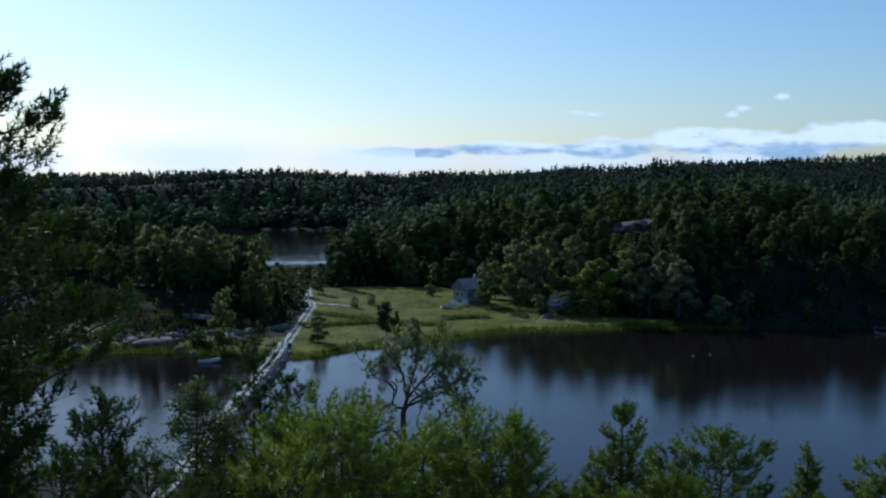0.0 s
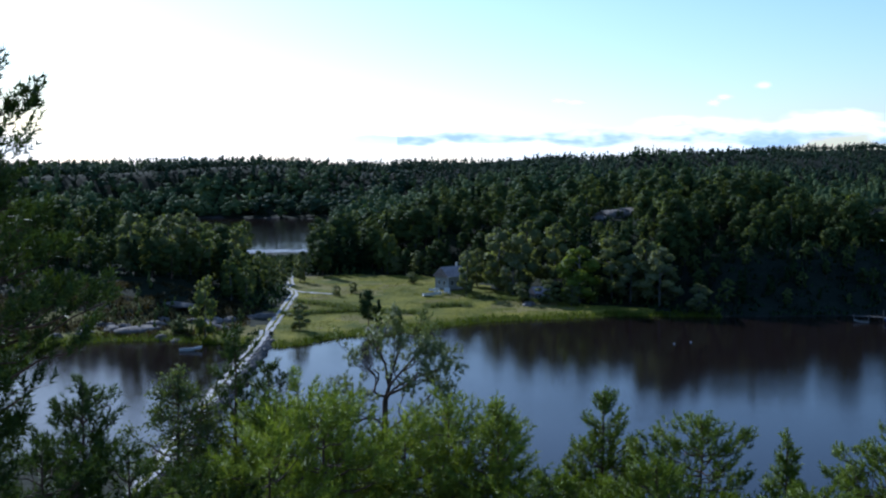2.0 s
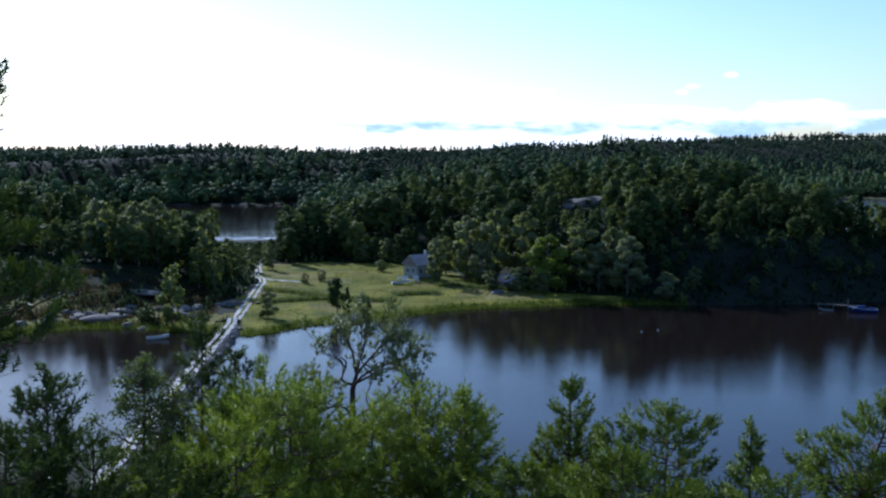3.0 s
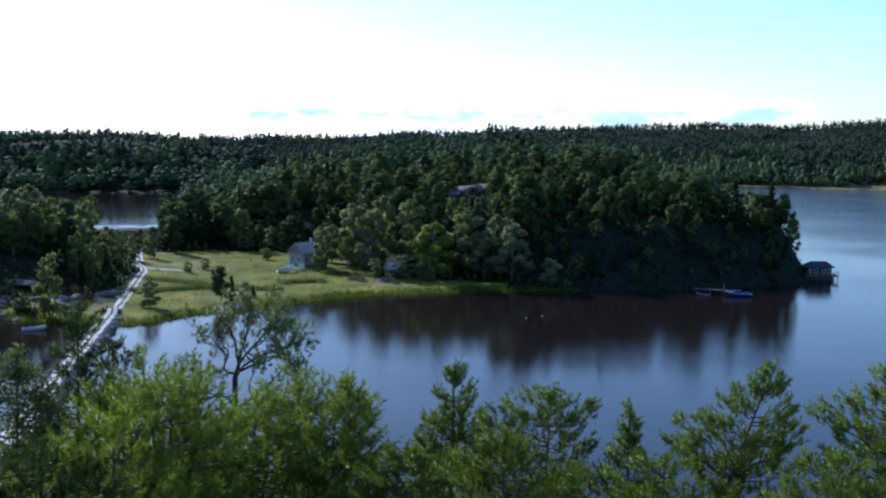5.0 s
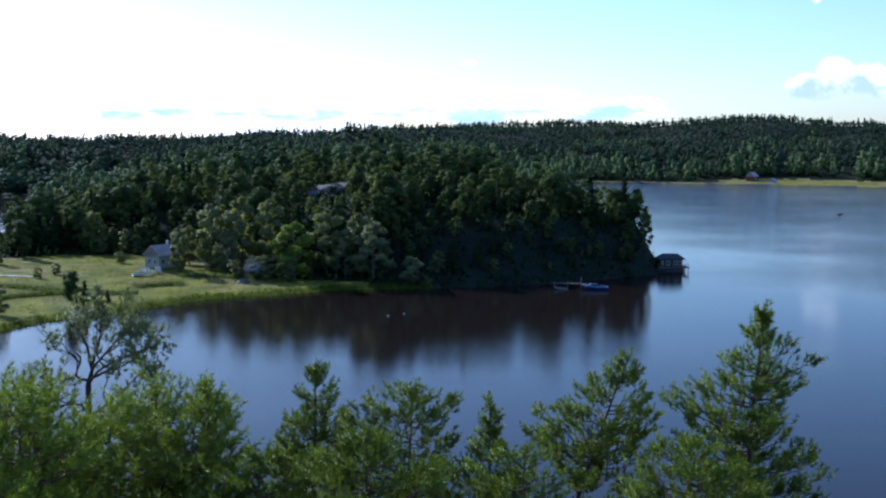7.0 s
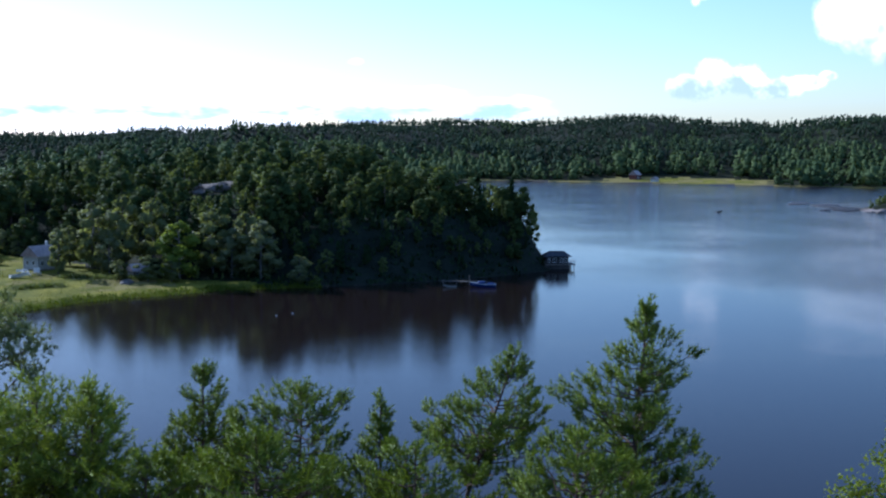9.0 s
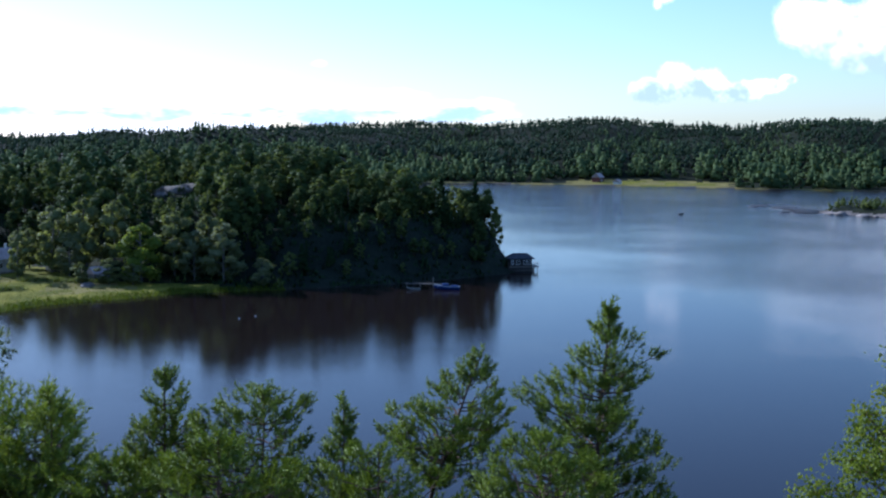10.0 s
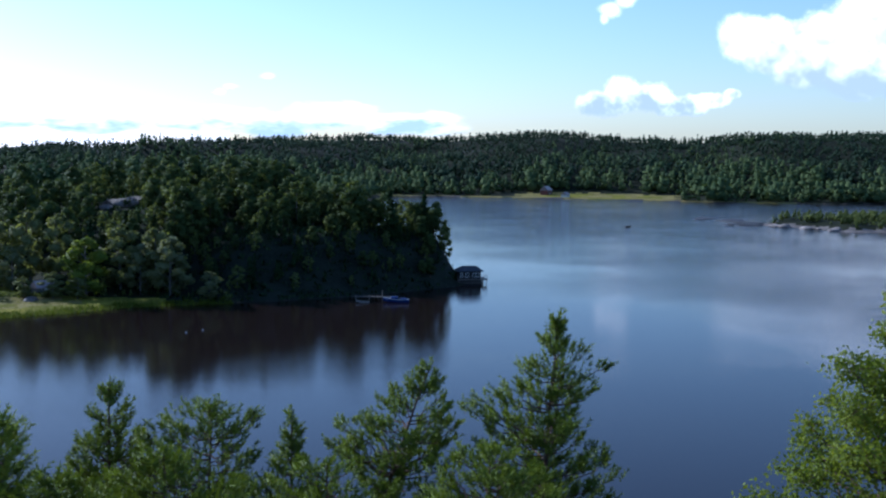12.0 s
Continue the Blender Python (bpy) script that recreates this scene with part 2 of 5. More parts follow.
class Build:
    """Collects corners, normals and faces of one mesh."""

    def __init__(self):
        self.v, self.f, self.nv, self.n = [], [], [], 0

    def add(self, verts, faces, mat, normals=None):
        verts = np.asarray(verts, float)
        self.v.append(verts)
        self.nv.append(np.zeros_like(verts) if normals is None else normals)
        self.f.append((np.asarray(faces, int) + self.n, mat))
        self.n += len(verts)

    def mesh(self, name, smooth=False):
        nv = np.concatenate(self.nv)
        return mesh_of(name, np.concatenate(self.v), self.f, smooth, nv if np.abs(nv).max() > 0 else None)

    def tube(self, pts, radii, mat, sides=6):
        pts, radii = np.asarray(pts, float), np.asarray(radii, float)
        along = np.gradient(pts, axis=0)
        along /= np.linalg.norm(along, axis=1)[:, None] + 1e-9
        ref = np.where(np.abs(along[:, 2:3]) > 0.9, [[1.0, 0, 0]], [[0, 0, 1.0]])
        a = np.cross(along, ref)
        a /= np.linalg.norm(a, axis=1)[:, None]
        b = np.cross(along, a)
        w = np.linspace(0, 2 * math.pi, sides, endpoint=False)
        out = a[:, None] * np.cos(w)[None, :, None] + b[:, None] * np.sin(w)[None, :, None]
        ring = out * radii[:, None, None] + pts[:, None]
        k = len(pts)
        i, j = np.meshgrid(np.arange(k - 1), np.arange(sides), indexing="ij")
        q = np.stack([i * sides + j, i * sides + (j + 1) % sides, (i + 1) * sides + (j + 1) % sides, (i + 1) * sides + j], -1).reshape(-1, 4)
        self.add(ring.reshape(-1, 3), q, mat, out.reshape(-1, 3))

    def facets(self, tri, out, mat, blend=0.35):
        """Loose leaf faces (k, n, 3), turned and shaded so that they follow the outward way of their clump."""
        k, n = tri.shape[:2]
        out = out / (np.linalg.norm(out, axis=1)[:, None] + 1e-9)
        face = np.cross(tri[:, 1] - tri[:, 0], tri[:, 2] - tri[:, 0])
        face /= np.linalg.norm(face, axis=1)[:, None] + 1e-12
        back = (face * out).sum(1) < 0
        tri[back] = tri[back][:, ::-1]
        face[back] *= -1
        nv = out * (1 - blend) + face * blend
        nv /= np.linalg.norm(nv, axis=1)[:, None]
        self.add(tri.reshape(-1, 3), np.arange(n * k).reshape(-1, n), mat, np.repeat(nv, n, 0))

    def chips(self, centres, size, mat, rng, flat=0.0, stretch=1.6, out=None, blend=0.15):
        """Small leaf-like triangles round centres, turned at random."""
        k = len(centres)
        d = rng.normal(size=(k, 3))
        d[:, 2] *= 1 - flat
        d /= np.linalg.norm(d, axis=1)[:, None]
        e = np.cross(d, rng.normal(size=(k, 3)))
        e /= np.linalg.norm(e, axis=1)[:, None]
        s = size * rng.uniform(0.6, 1.4, (k, 1))
        tri = np.stack([centres + d * s * stretch * 0.5, centres - d * s * stretch * 0.5 + e * s * 0.5, centres - d * s * stretch * 0.4 - e * s * 0.5], 1)
        self.facets(tri, rng.normal(size=(k, 3)) if out is None else out, mat, blend)


def smoothstep(x, a, b):
    t = np.clip((x - a) / (b - a), 0, 1)
    return t * t * (3 - 2 * t)


# ---------------------------------------------------------------- the lie of the land
NORTH_SHORE = [(-900, 230), (-300, 240), (-200, 235), (-120, 239), (-81, 243), (-70, 251), (-57, 252), (-47, 248), (-38, 246), (-32, 242), (-26, 247), (-20, 256),
               (-11, 262), (0, 269), (17, 282), (38, 287), (50, 291), (85, 289), (103, 290), (118, 293), (130, 297), (147, 303), (156, 313), (155, 340), (138, 400),
               (126, 480), (190, 600), (290, 760), (370, 918), (463, 867), (545, 800), (590, 745), (640, 710), (760, 680), (1200, 640), (4900, 600), (4900, 4900), (-4900, 4900), (-4900, 230)]
INNER_LAKE = [(-170, 470), (-70, 482), (-42, 492), (-48, 600), (-66, 766), (-130, 775), (-260, 760), (-320, 600)]
SKERRY = [(427, 500), (436, 512), (458, 528), (520, 520), (640, 500), (900, 470), (900, 330), (640, 370), (464, 426), (434, 446), (436, 472), (430, 488)]
CLIFF_SHORE = [(-900, 140), (-120, 150), (-60, 150), (-30, 143), (-12, 122), (30, 98), (100, 84), (160, 70), (300, 20), (900, -100), (4900, -300), (4900, -4900), (-4900, -4900), (-4900, 140)]
MEADOW = [(-33, 242), (-26, 247), (-11, 262), (0, 269), (17, 282), (38, 287), (60, 290), (60, 298), (40, 308), (26, 318), (18, 340), (12, 352), (0, 368), (-22, 372), (-40, 366), (-42, 345), (-36, 318), (-38, 290)]


def inside(poly, x, y):
    """Signed distance to a polygon's edge, positive inside."""
    p = np.array(poly, float)
    q = np.roll(p, -1, 0)
    d2 = np.full(x.shape, 1e12)
    odd = np.zeros(x.shape, bool)
    for (ax, ay), (bx, by) in zip(p, q):
        ex, ey = bx - ax, by - ay
        t = np.clip(((x - ax) * ex + (y - ay) * ey) / (ex * ex + ey * ey), 0, 1)
        d2 = np.minimum(d2, (x - ax - t * ex) ** 2 + (y - ay - t * ey) ** 2)
        odd ^= ((ay > y) != (by > y)) & (x < ex * (y - ay) / (ey if ey else 1e-9) + ax)
    return np.where(odd, 1, -1) * np.sqrt(d2)


def bump_at(x, y, cx, cy, sx, sy, turn=0.0):
    c, s = math.cos(radians(turn)), math.sin(radians(turn))
    u, v = (x - cx) * c + (y - cy) * s, -(x - cx) * s + (y - cy) * c
    return np.exp(-0.5 * ((u / sx) ** 2 + (v / sy) ** 2))


def waves(x, y, size, seed=0.0):
    """Cheap uneven ground, between about -1 and 1."""
    a = np.sin(x / size + seed + 1.3 * np.sin(y / size * 0.7 + seed)) * np.cos(y / size * 1.1 - seed * 2)
    b = np.sin(x / size * 2.3 - y / size * 1.7 + seed * 3) * 0.5
    c = np.sin(y / size * 3.1 + x / size * 2.9 + seed * 5) * 0.3
    return (a + b + c) / 1.5


def ground(x, y):
    x, y = np.asarray(x, float), np.asarray(y, float)
    d, az = np.hypot(x, y), np.degrees(np.arctan2(x, y))
    north = inside(NORTH_SHORE, x, y)
    inner = inside(INNER_LAKE, x, y)
    north = np.minimum(north, -inner)
    low = np.where(north > 0, 0.9 * smoothstep(north, 0, 5) + 1.6 * smoothstep(north, 5, 60), np.maximum(north * 0.25, -3))
    knoll = (22 * bump_at(x, y, 80, 378, 42, 38) + 9 * bump_at(x, y, 128, 338, 22, 30) + 13 * bump_at(x, y, 14, 430, 24, 34) + 7 * bump_at(x, y, 143, 313, 7, 9)
             + 5 * bump_at(x, y, -75, 300, 26, 24) + 4 * bump_at(x, y, -150, 330, 60, 50) + 10 * bump_at(x, y, -118, 364, 30, 38) + 7 * bump_at(x, y, 60, 325, 22, 14))
    far0 = np.interp(az, [-180, -30, -2, 8, 18, 24, 40, 180], [772, 772, 768, 640, 720, 990, 960, 960])
    far1 = np.interp(az, [-180, -10, -2, 8, 18, 60, 180], [890, 890, 910, 1060, 1350, 1350, 1350])
    crest = np.interp(az, [-180, -60, -20, -13, -8, -4, 0, 3, 6, 9, 14, 20, 24, 30, 34, 37, 42, 48, 180],
                      [28, 28, 23, 27, 28, 21.5, 24, 26, 34, 33, 38, 46, 47, 49, 46, 44, 54, 56, 50])
    crest = (crest + 1.5) * (1 - 0.7 * smoothstep(d, far1 + 200, far1 + 900))
    far = crest * smoothstep(d, far0, far1) + (7.0 * waves(x, y, 48, 1.0) + 12.0 * waves(x, y, 110, 6.0)) * smoothstep(d, far0 + 30, far0 + 200) * (1 - smoothstep(d, far1 - 120, far1) * 0.7)
    face = np.interp(x, [52, 70, 90, 112, 130, 145, 156], [0, 10, 15, 15, 12.5, 8, 2]) * smoothstep(north, 1.5, 24) * (1 - smoothstep(y, 370, 420))
    knoll = np.maximum(knoll, face)
    rise = smoothstep(north, 1, np.where(x > 60, 12, 30))
    knoll = knoll * (1 - smoothstep(inside(MEADOW, x, y), -26, -3))
    top = low + knoll * rise + far * smoothstep(north, 0, 90) + 0.8 * waves(x, y, 9, 2.0) * smoothstep(knoll, 3, 9) * rise
    sk = inside(SKERRY, x, y)
    skerry = np.where(sk > 0, 3.2 * smoothstep(sk, 0, 14) + 2.0 * smoothstep(sk, 20, 90) + 0.7 * waves(x, y, 4, 3.0) * smoothstep(sk, 0, 5), np.maximum(sk * 0.2, -3))
    cl = inside(CLIFF_SHORE, x, y)
    reach = np.hypot(x, y)
    cliff = 38.3 * (1 - smoothstep(reach, 2.5, 20) * 0.42 - smoothstep(reach, 14, 95) * 0.55) + 0.5 * waves(x, y, 3, 4.0) * smoothstep(reach, 3, 8)
    cliff = np.where(y < 0, np.maximum(cliff, 36 - 6 * smoothstep(reach, 5, 60) * smoothstep(y, -40, 0)), cliff)
    near = np.where(cl > 0, np.minimum(cliff, 1 + cl * 1.1), np.maximum(cl * 0.25, -3))
    return np.maximum(np.maximum(top, skerry), near)


def ground_at(x, y):
    return float(ground(np.array([x]), np.array([y]))[0])


def polar(az, d):
    return d * math.sin(radians(az)), d * math.cos(radians(az))


def build_ground():
    az = np.radians(np.concatenate([np.arange(-30, 51.9, 0.3), np.arange(52, 330, 3.0)]))
    r = np.concatenate([np.geomspace(1.2, 120, 36)[:-1], np.arange(120, 230, 5), np.arange(230, 460, 2), np.arange(460, 572, 8), np.arange(572, 690, 3), np.arange(692, 1400, 9), np.geomspace(1400, 4900, 14)])
    A, R = np.meshgrid(az, r, indexing="ij")
    x, y = (R * np.sin(A)), (R * np.cos(A))
    z = ground(x.ravel(), y.ravel()).reshape(x.shape)
    v = np.stack([x, y, z], -1).reshape(-1, 3)
    na, nr = x.shape
    i, j = np.meshgrid(np.arange(na), np.arange(nr - 1), indexing="ij")
    q = np.stack([i * nr + j, i * nr + j + 1, ((i + 1) % na) * nr + j + 1, ((i + 1) % na) * nr + j], -1).reshape(-1, 4)
    v = np.concatenate([v, [[0, 0, ground_at(0, 0)]]])
    fan = np.stack([np.full(na, len(v) - 1), np.arange(na) * nr, ((np.arange(na) + 1) % na) * nr], -1)
    c = v[q].mean(1)
    cx, cy, cz = c.T
    jig = 1.5 * waves(cx, cy, 4, 7.0)
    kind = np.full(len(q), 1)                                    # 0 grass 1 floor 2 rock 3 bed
    kind[(inside(MEADOW, cx, cy) + jig > 0)] = 0
    kind[(np.abs(inside(NORTH_SHORE, cx, cy) - 3) < 4 + jig) & (cx < 60) & (cx > -120)] = 0
    farmeadow = bump_at(cx, cy, 535, 838, 68, 24, -40)
    kind[(farmeadow > 0.55 + 0.06 * jig) | ((np.abs(inside(NORTH_SHORE, cx, cy) - 4) < 5) & (cx > 365) & (cx < 640) & (cy > 600))] = 0
    dry = (kind == 0) & (waves(cx, cy, 11, 12.0) + 0.5 * waves(cx, cy, 4, 2.0) + 0.5 * (cy > 600) > 0.35) & ((inside(NORTH_SHORE, cx, cy) > 8) | (cy > 600))
    kind[dry & (cy < 600) | ((kind == 0) & (cy > 600) & ((farmeadow < 0.72) | (waves(cx, cy, 14, 3.0) > 0.3)))] = 4
    bank = (bump_at(cx, cy, -82, 268, 44, 16) > 0.4) & (cz > 0.5)
    kind[bank & (inside(NORTH_SHORE, cx, cy) < 22 + 5 * jig) & (kind == 1)] = 4
    kind[bump_at(cx, cy, 60, 373, 9, 5) > 0.55 + 0.1 * jig] = 2
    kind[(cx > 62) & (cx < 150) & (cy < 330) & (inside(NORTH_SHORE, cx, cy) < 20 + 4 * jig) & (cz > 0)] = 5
    kind[(inside(SKERRY, cx, cy) > 0) & (inside(SKERRY, cx, cy) < 6 + 3 * jig)] = 2
    kind[np.hypot(cx, cy) < 14] = 2
    kind[cz < -0.05] = 3
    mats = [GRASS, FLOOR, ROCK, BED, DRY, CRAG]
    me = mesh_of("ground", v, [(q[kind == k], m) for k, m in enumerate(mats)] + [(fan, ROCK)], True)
    return tagged(new("ground", me), "wooded hills, meadow and granite shores round a lake", "ground", kind="structure")


build_ground()
w = Build()
w.add([(-4900, -4900, 0), (4900, -4900, 0), (4900, 4900, 0), (-4900, 4900, 0)], [(0, 1, 2, 3)], WATER)
tagged(new("water", w.mesh("water")), "dark blue lake water with faint ripples and reflections", "water", kind="structure")


# ---------------------------------------------------------------- trees seen from afar
ICO = [(0, -0.53, 0.85), (0, 0.53, 0.85), (0, -0.53, -0.85), (0, 0.53, -0.85), (0.85, 0, 0.53), (-0.85, 0, 0.53),
       (0.85, 0, -0.53), (-0.85, 0, -0.53), (-0.53, 0.85, 0), (0.53, 0.85, 0), (-0.53, -0.85, 0), (0.53, -0.85, 0)]
ICO_FACES = [(0, 4, 1), (0, 11, 4), (0, 10, 11), (0, 5, 10), (0, 1, 5), (1, 4, 9), (1, 9, 8), (1, 8, 5), (4, 11, 6), (4, 6, 9),
             (5, 8, 7), (5, 7, 10), (2, 6, 11), (2, 11, 10), (2, 10, 7), (2, 7, 3), (2, 3, 6), (3, 7, 8), (3, 8, 9), (3, 9, 6)]


def tree_template(kind, seed, chips=320, size=0.55, limbs=True):
    """One tree about 10 m high, as (trunk, crown) builds: dense clumps on limbs, loose leaves on their skins."""
    rng = np.random.default_rng(seed)
    trunk, crown = Build(), Build()
    bark = BIRCH_BARK if kind == "birch" else BARK
    lean = rng.normal(0, 0.25, 2)
    top = np.array([lean[0], lean[1], 9.6])
    hs = np.linspace(-0.6, 1, 6)
    path = np.outer(hs, top) + rng.normal(0, 0.06, (6, 3)) * [1, 1, 0]
    trunk.tube(path, np.interp(hs, [-0.6, 0, 1], [0.2, 0.17, 0.03]), bark, 5)
    if kind == "pine":
        k = 11
        hh = np.concatenate([np.linspace(0.28, 0.88, k - 1) + rng.uniform(-0.05, 0.05, k - 1), [0.93]])
        prof = np.interp(hh, [0.3, 0.5, 0.7, 0.9, 1.0], [1.5, 2.0, 1.8, 0.8, 0.1])
        rad = prof * rng.uniform(0.45, 1.0, k)
        spread, mat = np.array([1.25, 1.25, 0.98]), PINE
        width = rng.uniform(0.6, 1.3, k)
    elif kind == "spruce":
        k = 17
        hh = np.linspace(0.10, 0.97, k)
        rad = 1.45 * (1.02 - hh) * rng.uniform(0.6, 1.1, k)
        spread, mat = np.array([0.78, 0.78, 0.5]), SPRUCE
        width = 1.5 - 1.15 * hh
    else:
        k = 16
        hh = np.concatenate([np.linspace(0.14, 0.86, k - 2) + rng.uniform(-0.04, 0.04, k - 2), [0.9, 0.95]])
        prof = np.interp(hh, [0.1, 0.35, 0.7, 0.9, 1.0], [1.5, 2.3, 2.2, 1.2, 0.4])
        rad = prof * np.sqrt(rng.uniform(0.15, 1.0, k))
        spread, mat = np.array([1.0, 1.0, 0.85]), LEAF
        width = rng.uniform(0.65, 1.2, k) * np.interp(hh, [0.7, 1.0], [1.0, 0.65])
    turn = np.arange(k) * 2.4 + rng.normal(0, 0.4, k)
    mid = np.stack([np.cos(turn) * rad + lean[0] * hh, np.sin(turn) * rad + lean[1] * hh, hh * 9.6], 1)
    ico = np.array(ICO)
    each = chips // k
    middle = np.array([lean[0] * 0.5, lean[1] * 0.5, 4.2 if kind != "pine" else 5.6])
    for c, wd in zip(mid, width):
        foot = np.array([lean[0] * c[2] / 9.6, lean[1] * c[2] / 9.6, max(c[2] - 0.7, 0.5)])
        if limbs:
            trunk.tube([foot, (foot + c) / 2 + [0, 0, 0.15], c], [0.06, 0.04, 0.02], bark, 3)
        s = spread * wd
        away = (c - middle) * [0.5, 0.5, 0.28]
        crown.add(c + ico * s * rng.uniform(0.6, 0.86, (12, 1)), ICO_FACES, mat, ico * 0.6 + away * 0.5 + 1e-3)
        g = rng.normal(0, 1, (each, 3))
        g /= np.linalg.norm(g, axis=1)[:, None]
        crown.chips(c + g * s * rng.uniform(0.72, 1.12, (each, 1)), size, mat, rng, 0.4, out=g * 0.7 + away, blend=0.4)
    return trunk, crown


def merged(builds):
    b = Build()
    for one in builds:
        base = b.n
        b.v.append(np.concatenate(one.v))
        b.nv.append(np.concatenate(one.nv))
        for f, m in one.f:
            b.f.append((f + base, m))
        b.n += one.n
    return b


def woods(name, label, spots, templates, rng, spread=1.0):
    """Many trees joined into one object. spots: rows of x, y, z, scale, template."""
    verts, norms, faces, n = [], [], {}, 0
    flat = [(np.concatenate(t.v), np.concatenate(t.nv), t.f) for t in templates]
    for x, y, z, s, k in spots:
        v, nv, f = flat[int(k)]
        a = rng.uniform(0, 6.28)
        c, sn = math.cos(a), math.sin(a)
        wide = s * spread * rng.uniform(0.8, 1.35)
        p = np.stack([(v[:, 0] * c - v[:, 1] * sn) * wide + x, (v[:, 0] * sn + v[:, 1] * c) * wide + y, v[:, 2] * s + z], 1)
        verts.append(p.astype(np.float32))
        norms.append(np.stack([nv[:, 0] * c - nv[:, 1] * sn, nv[:, 0] * sn + nv[:, 1] * c, nv[:, 2]], 1))
        for q, m in f:
            faces.setdefault((m.name, q.shape[1]), (m, []))[1].append(q + n)
        n += len(v)
    me = mesh_of(name, np.concatenate(verts), [(np.concatenate(q), m) for m, q in faces.values()], normals=np.concatenate(norms))
    return tagged(new(name, me), label, "trees", kind="stuff")


def scatter(rng, count, az0, az1, d0, d1):
    """Spots spread evenly over a sector of the plan."""
    az = np.radians(rng.uniform(az0, az1, count))
    d = np.sqrt(rng.uniform(d0 ** 2, d1 ** 2, count))
    return d * np.sin(az), d * np.cos(az)


def thin(x, y, gap):
    """Keeps spots at least about gap metres apart."""
    seen, keep = set(), []
    for i, key in enumerate(zip((x // gap).astype(int), (y // gap).astype(int))):
        if key not in seen:
            seen.add(key)
            keep.append(i)
    return np.array(keep, int)


rng = np.random.default_rng(11)
MID = [merged(tree_template(k, s, 640, 0.39, False)) for k, s in (("pine", 1), ("pine", 2), ("pine", 3), ("pine", 4), ("birch", 5), ("birch", 6), ("birch", 7), ("spruce", 8))]
CLEAR = [(60, 374, 9, 6), (8, 336, 12, 12), (-80, 272, 52, 26), (154, 306, 7, 6)]



def wooded(x, y, margin=2.0):
    ok = np.minimum(inside(NORTH_SHORE, x, y), -inside(INNER_LAKE, x, y)) > margin
    ok &= inside(MEADOW, x, y) < -1.5
    for cx, cy, sx, sy in CLEAR:
        ok &= ((x - cx) / sx) ** 2 + ((y - cy) / sy) ** 2 > 1
    return ok


def far_template(kind, seed, k=30, chip=1.0, clumps=5, mat=None):
    """A tree for far slopes: uneven clumps of foliage stacked into a crown, with loose leaves at their edges."""
    r = np.random.default_rng(seed)
    b = Build()
    mat = mat or {"round": HAZED_LEAF, "pine": HAZED_PINE, "spruce": HAZED_PINE}[kind]
    hh = np.linspace({"pine": 0.45, "round": 0.24, "spruce": 0.2}[kind], 0.9, clumps) + r.uniform(-0.04, 0.04, clumps)
    prof = {"pine": np.interp(hh, [0, 0.45, 0.75, 1], [1.2, 1.9, 1.7, 0.6]), "round": np.interp(hh, [0, 0.4, 0.7, 1], [1.6, 2.3, 1.9, 0.7]),
            "spruce": 1.9 * (1.12 - hh)}[kind]
    tall = 6.4 / clumps + 0.35
    ico = np.array(ICO)
    edge, way = [], []
    for i, (h, p) in enumerate(zip(hh, prof)):
        w = i * 2.4 + r.uniform(0, 1.5)
        off = p * (0.5 if kind != "spruce" else 0.2)
        c = np.array([math.cos(w) * off, math.sin(w) * off, h * 10])
        s = np.array([p * 0.75, p * 0.75, tall * (0.75 if kind == "pine" else 1.0)]) * r.uniform(0.8, 1.15)
        v = c + ico * s * r.uniform(0.6, 1.0, (12, 1))
        b.add(v, ICO_FACES, mat, ico * 0.6 + np.array([c[0], c[1], c[2] - 5.0]) * 0.16)
        g = r.normal(size=(k // clumps, 3))
        g /= np.linalg.norm(g, axis=1)[:, None]
        edge.append(c + g * s * r.uniform(0.7, 1.15, (len(g), 1)))
        way.append(g)
    edge, way = np.concatenate(edge), np.concatenate(way)
    b.chips(edge, chip, mat, r, 0.3, out=way * 0.6 + (edge - [0, 0, 5.0]) * 0.2, blend=0.22)
    return b


# the knoll and the woods on both sides of the meadow
x, y = scatter(rng, 16000, -27, 30, 250, 560)
ok = wooded(x, y, 2.0) & ~((np.abs(x + 38) < 6) & (y < 378)) & ~((inside(MEADOW, x, y) > -14) & (x > 5) & (y < 345))
x, y = x[ok], y[ok]
ok = ((np.hypot(x, y) < 445) | (x < -20)) & (np.degrees(np.arctan2(x, y)) < 25.1)
x, y = x[ok], y[ok]
face = (x > 62) & (inside(NORTH_SHORE, x, y) < 40) & (inside(NORTH_SHORE, x, y) > 5) & (rng.uniform(size=len(x)) < 0.42)
fx, fy = x[face], y[face]
bare = (((x - 98) / 46) ** 2 + ((y - 302) / 21) ** 2 < 1 + 0.5 * waves(x, y, 9, 3.0))      # a steep dark rock face
x, y = x[~bare], y[~bare]
k = thin(x + 2 * waves(x, y, 13, 1.0), y + 2 * waves(x, y, 17, 6.0), 4.3)
k = k[rng.uniform(size=len(k)) < 0.56 + 0.16 * waves(x[k], y[k], 10, 4.0)]
x, y = np.concatenate([x[k], fx]), np.concatenate([y[k], fy])
z = ground(x, y)
high = smoothstep(z, 5, 14)
kind = np.where(rng.uniform(size=len(x)) < 0.4 + 0.35 * high + 0.45 * waves(x, y, 15, 2.5) - 0.15 * (x < -40), rng.integers(0, 4, len(x)), rng.integers(4, 8, len(x)))
kind = np.where((np.arange(len(x)) >= len(x) - len(fx)) & (rng.uniform(size=len(x)) < 0.75), rng.integers(6, 8, len(x)), kind)
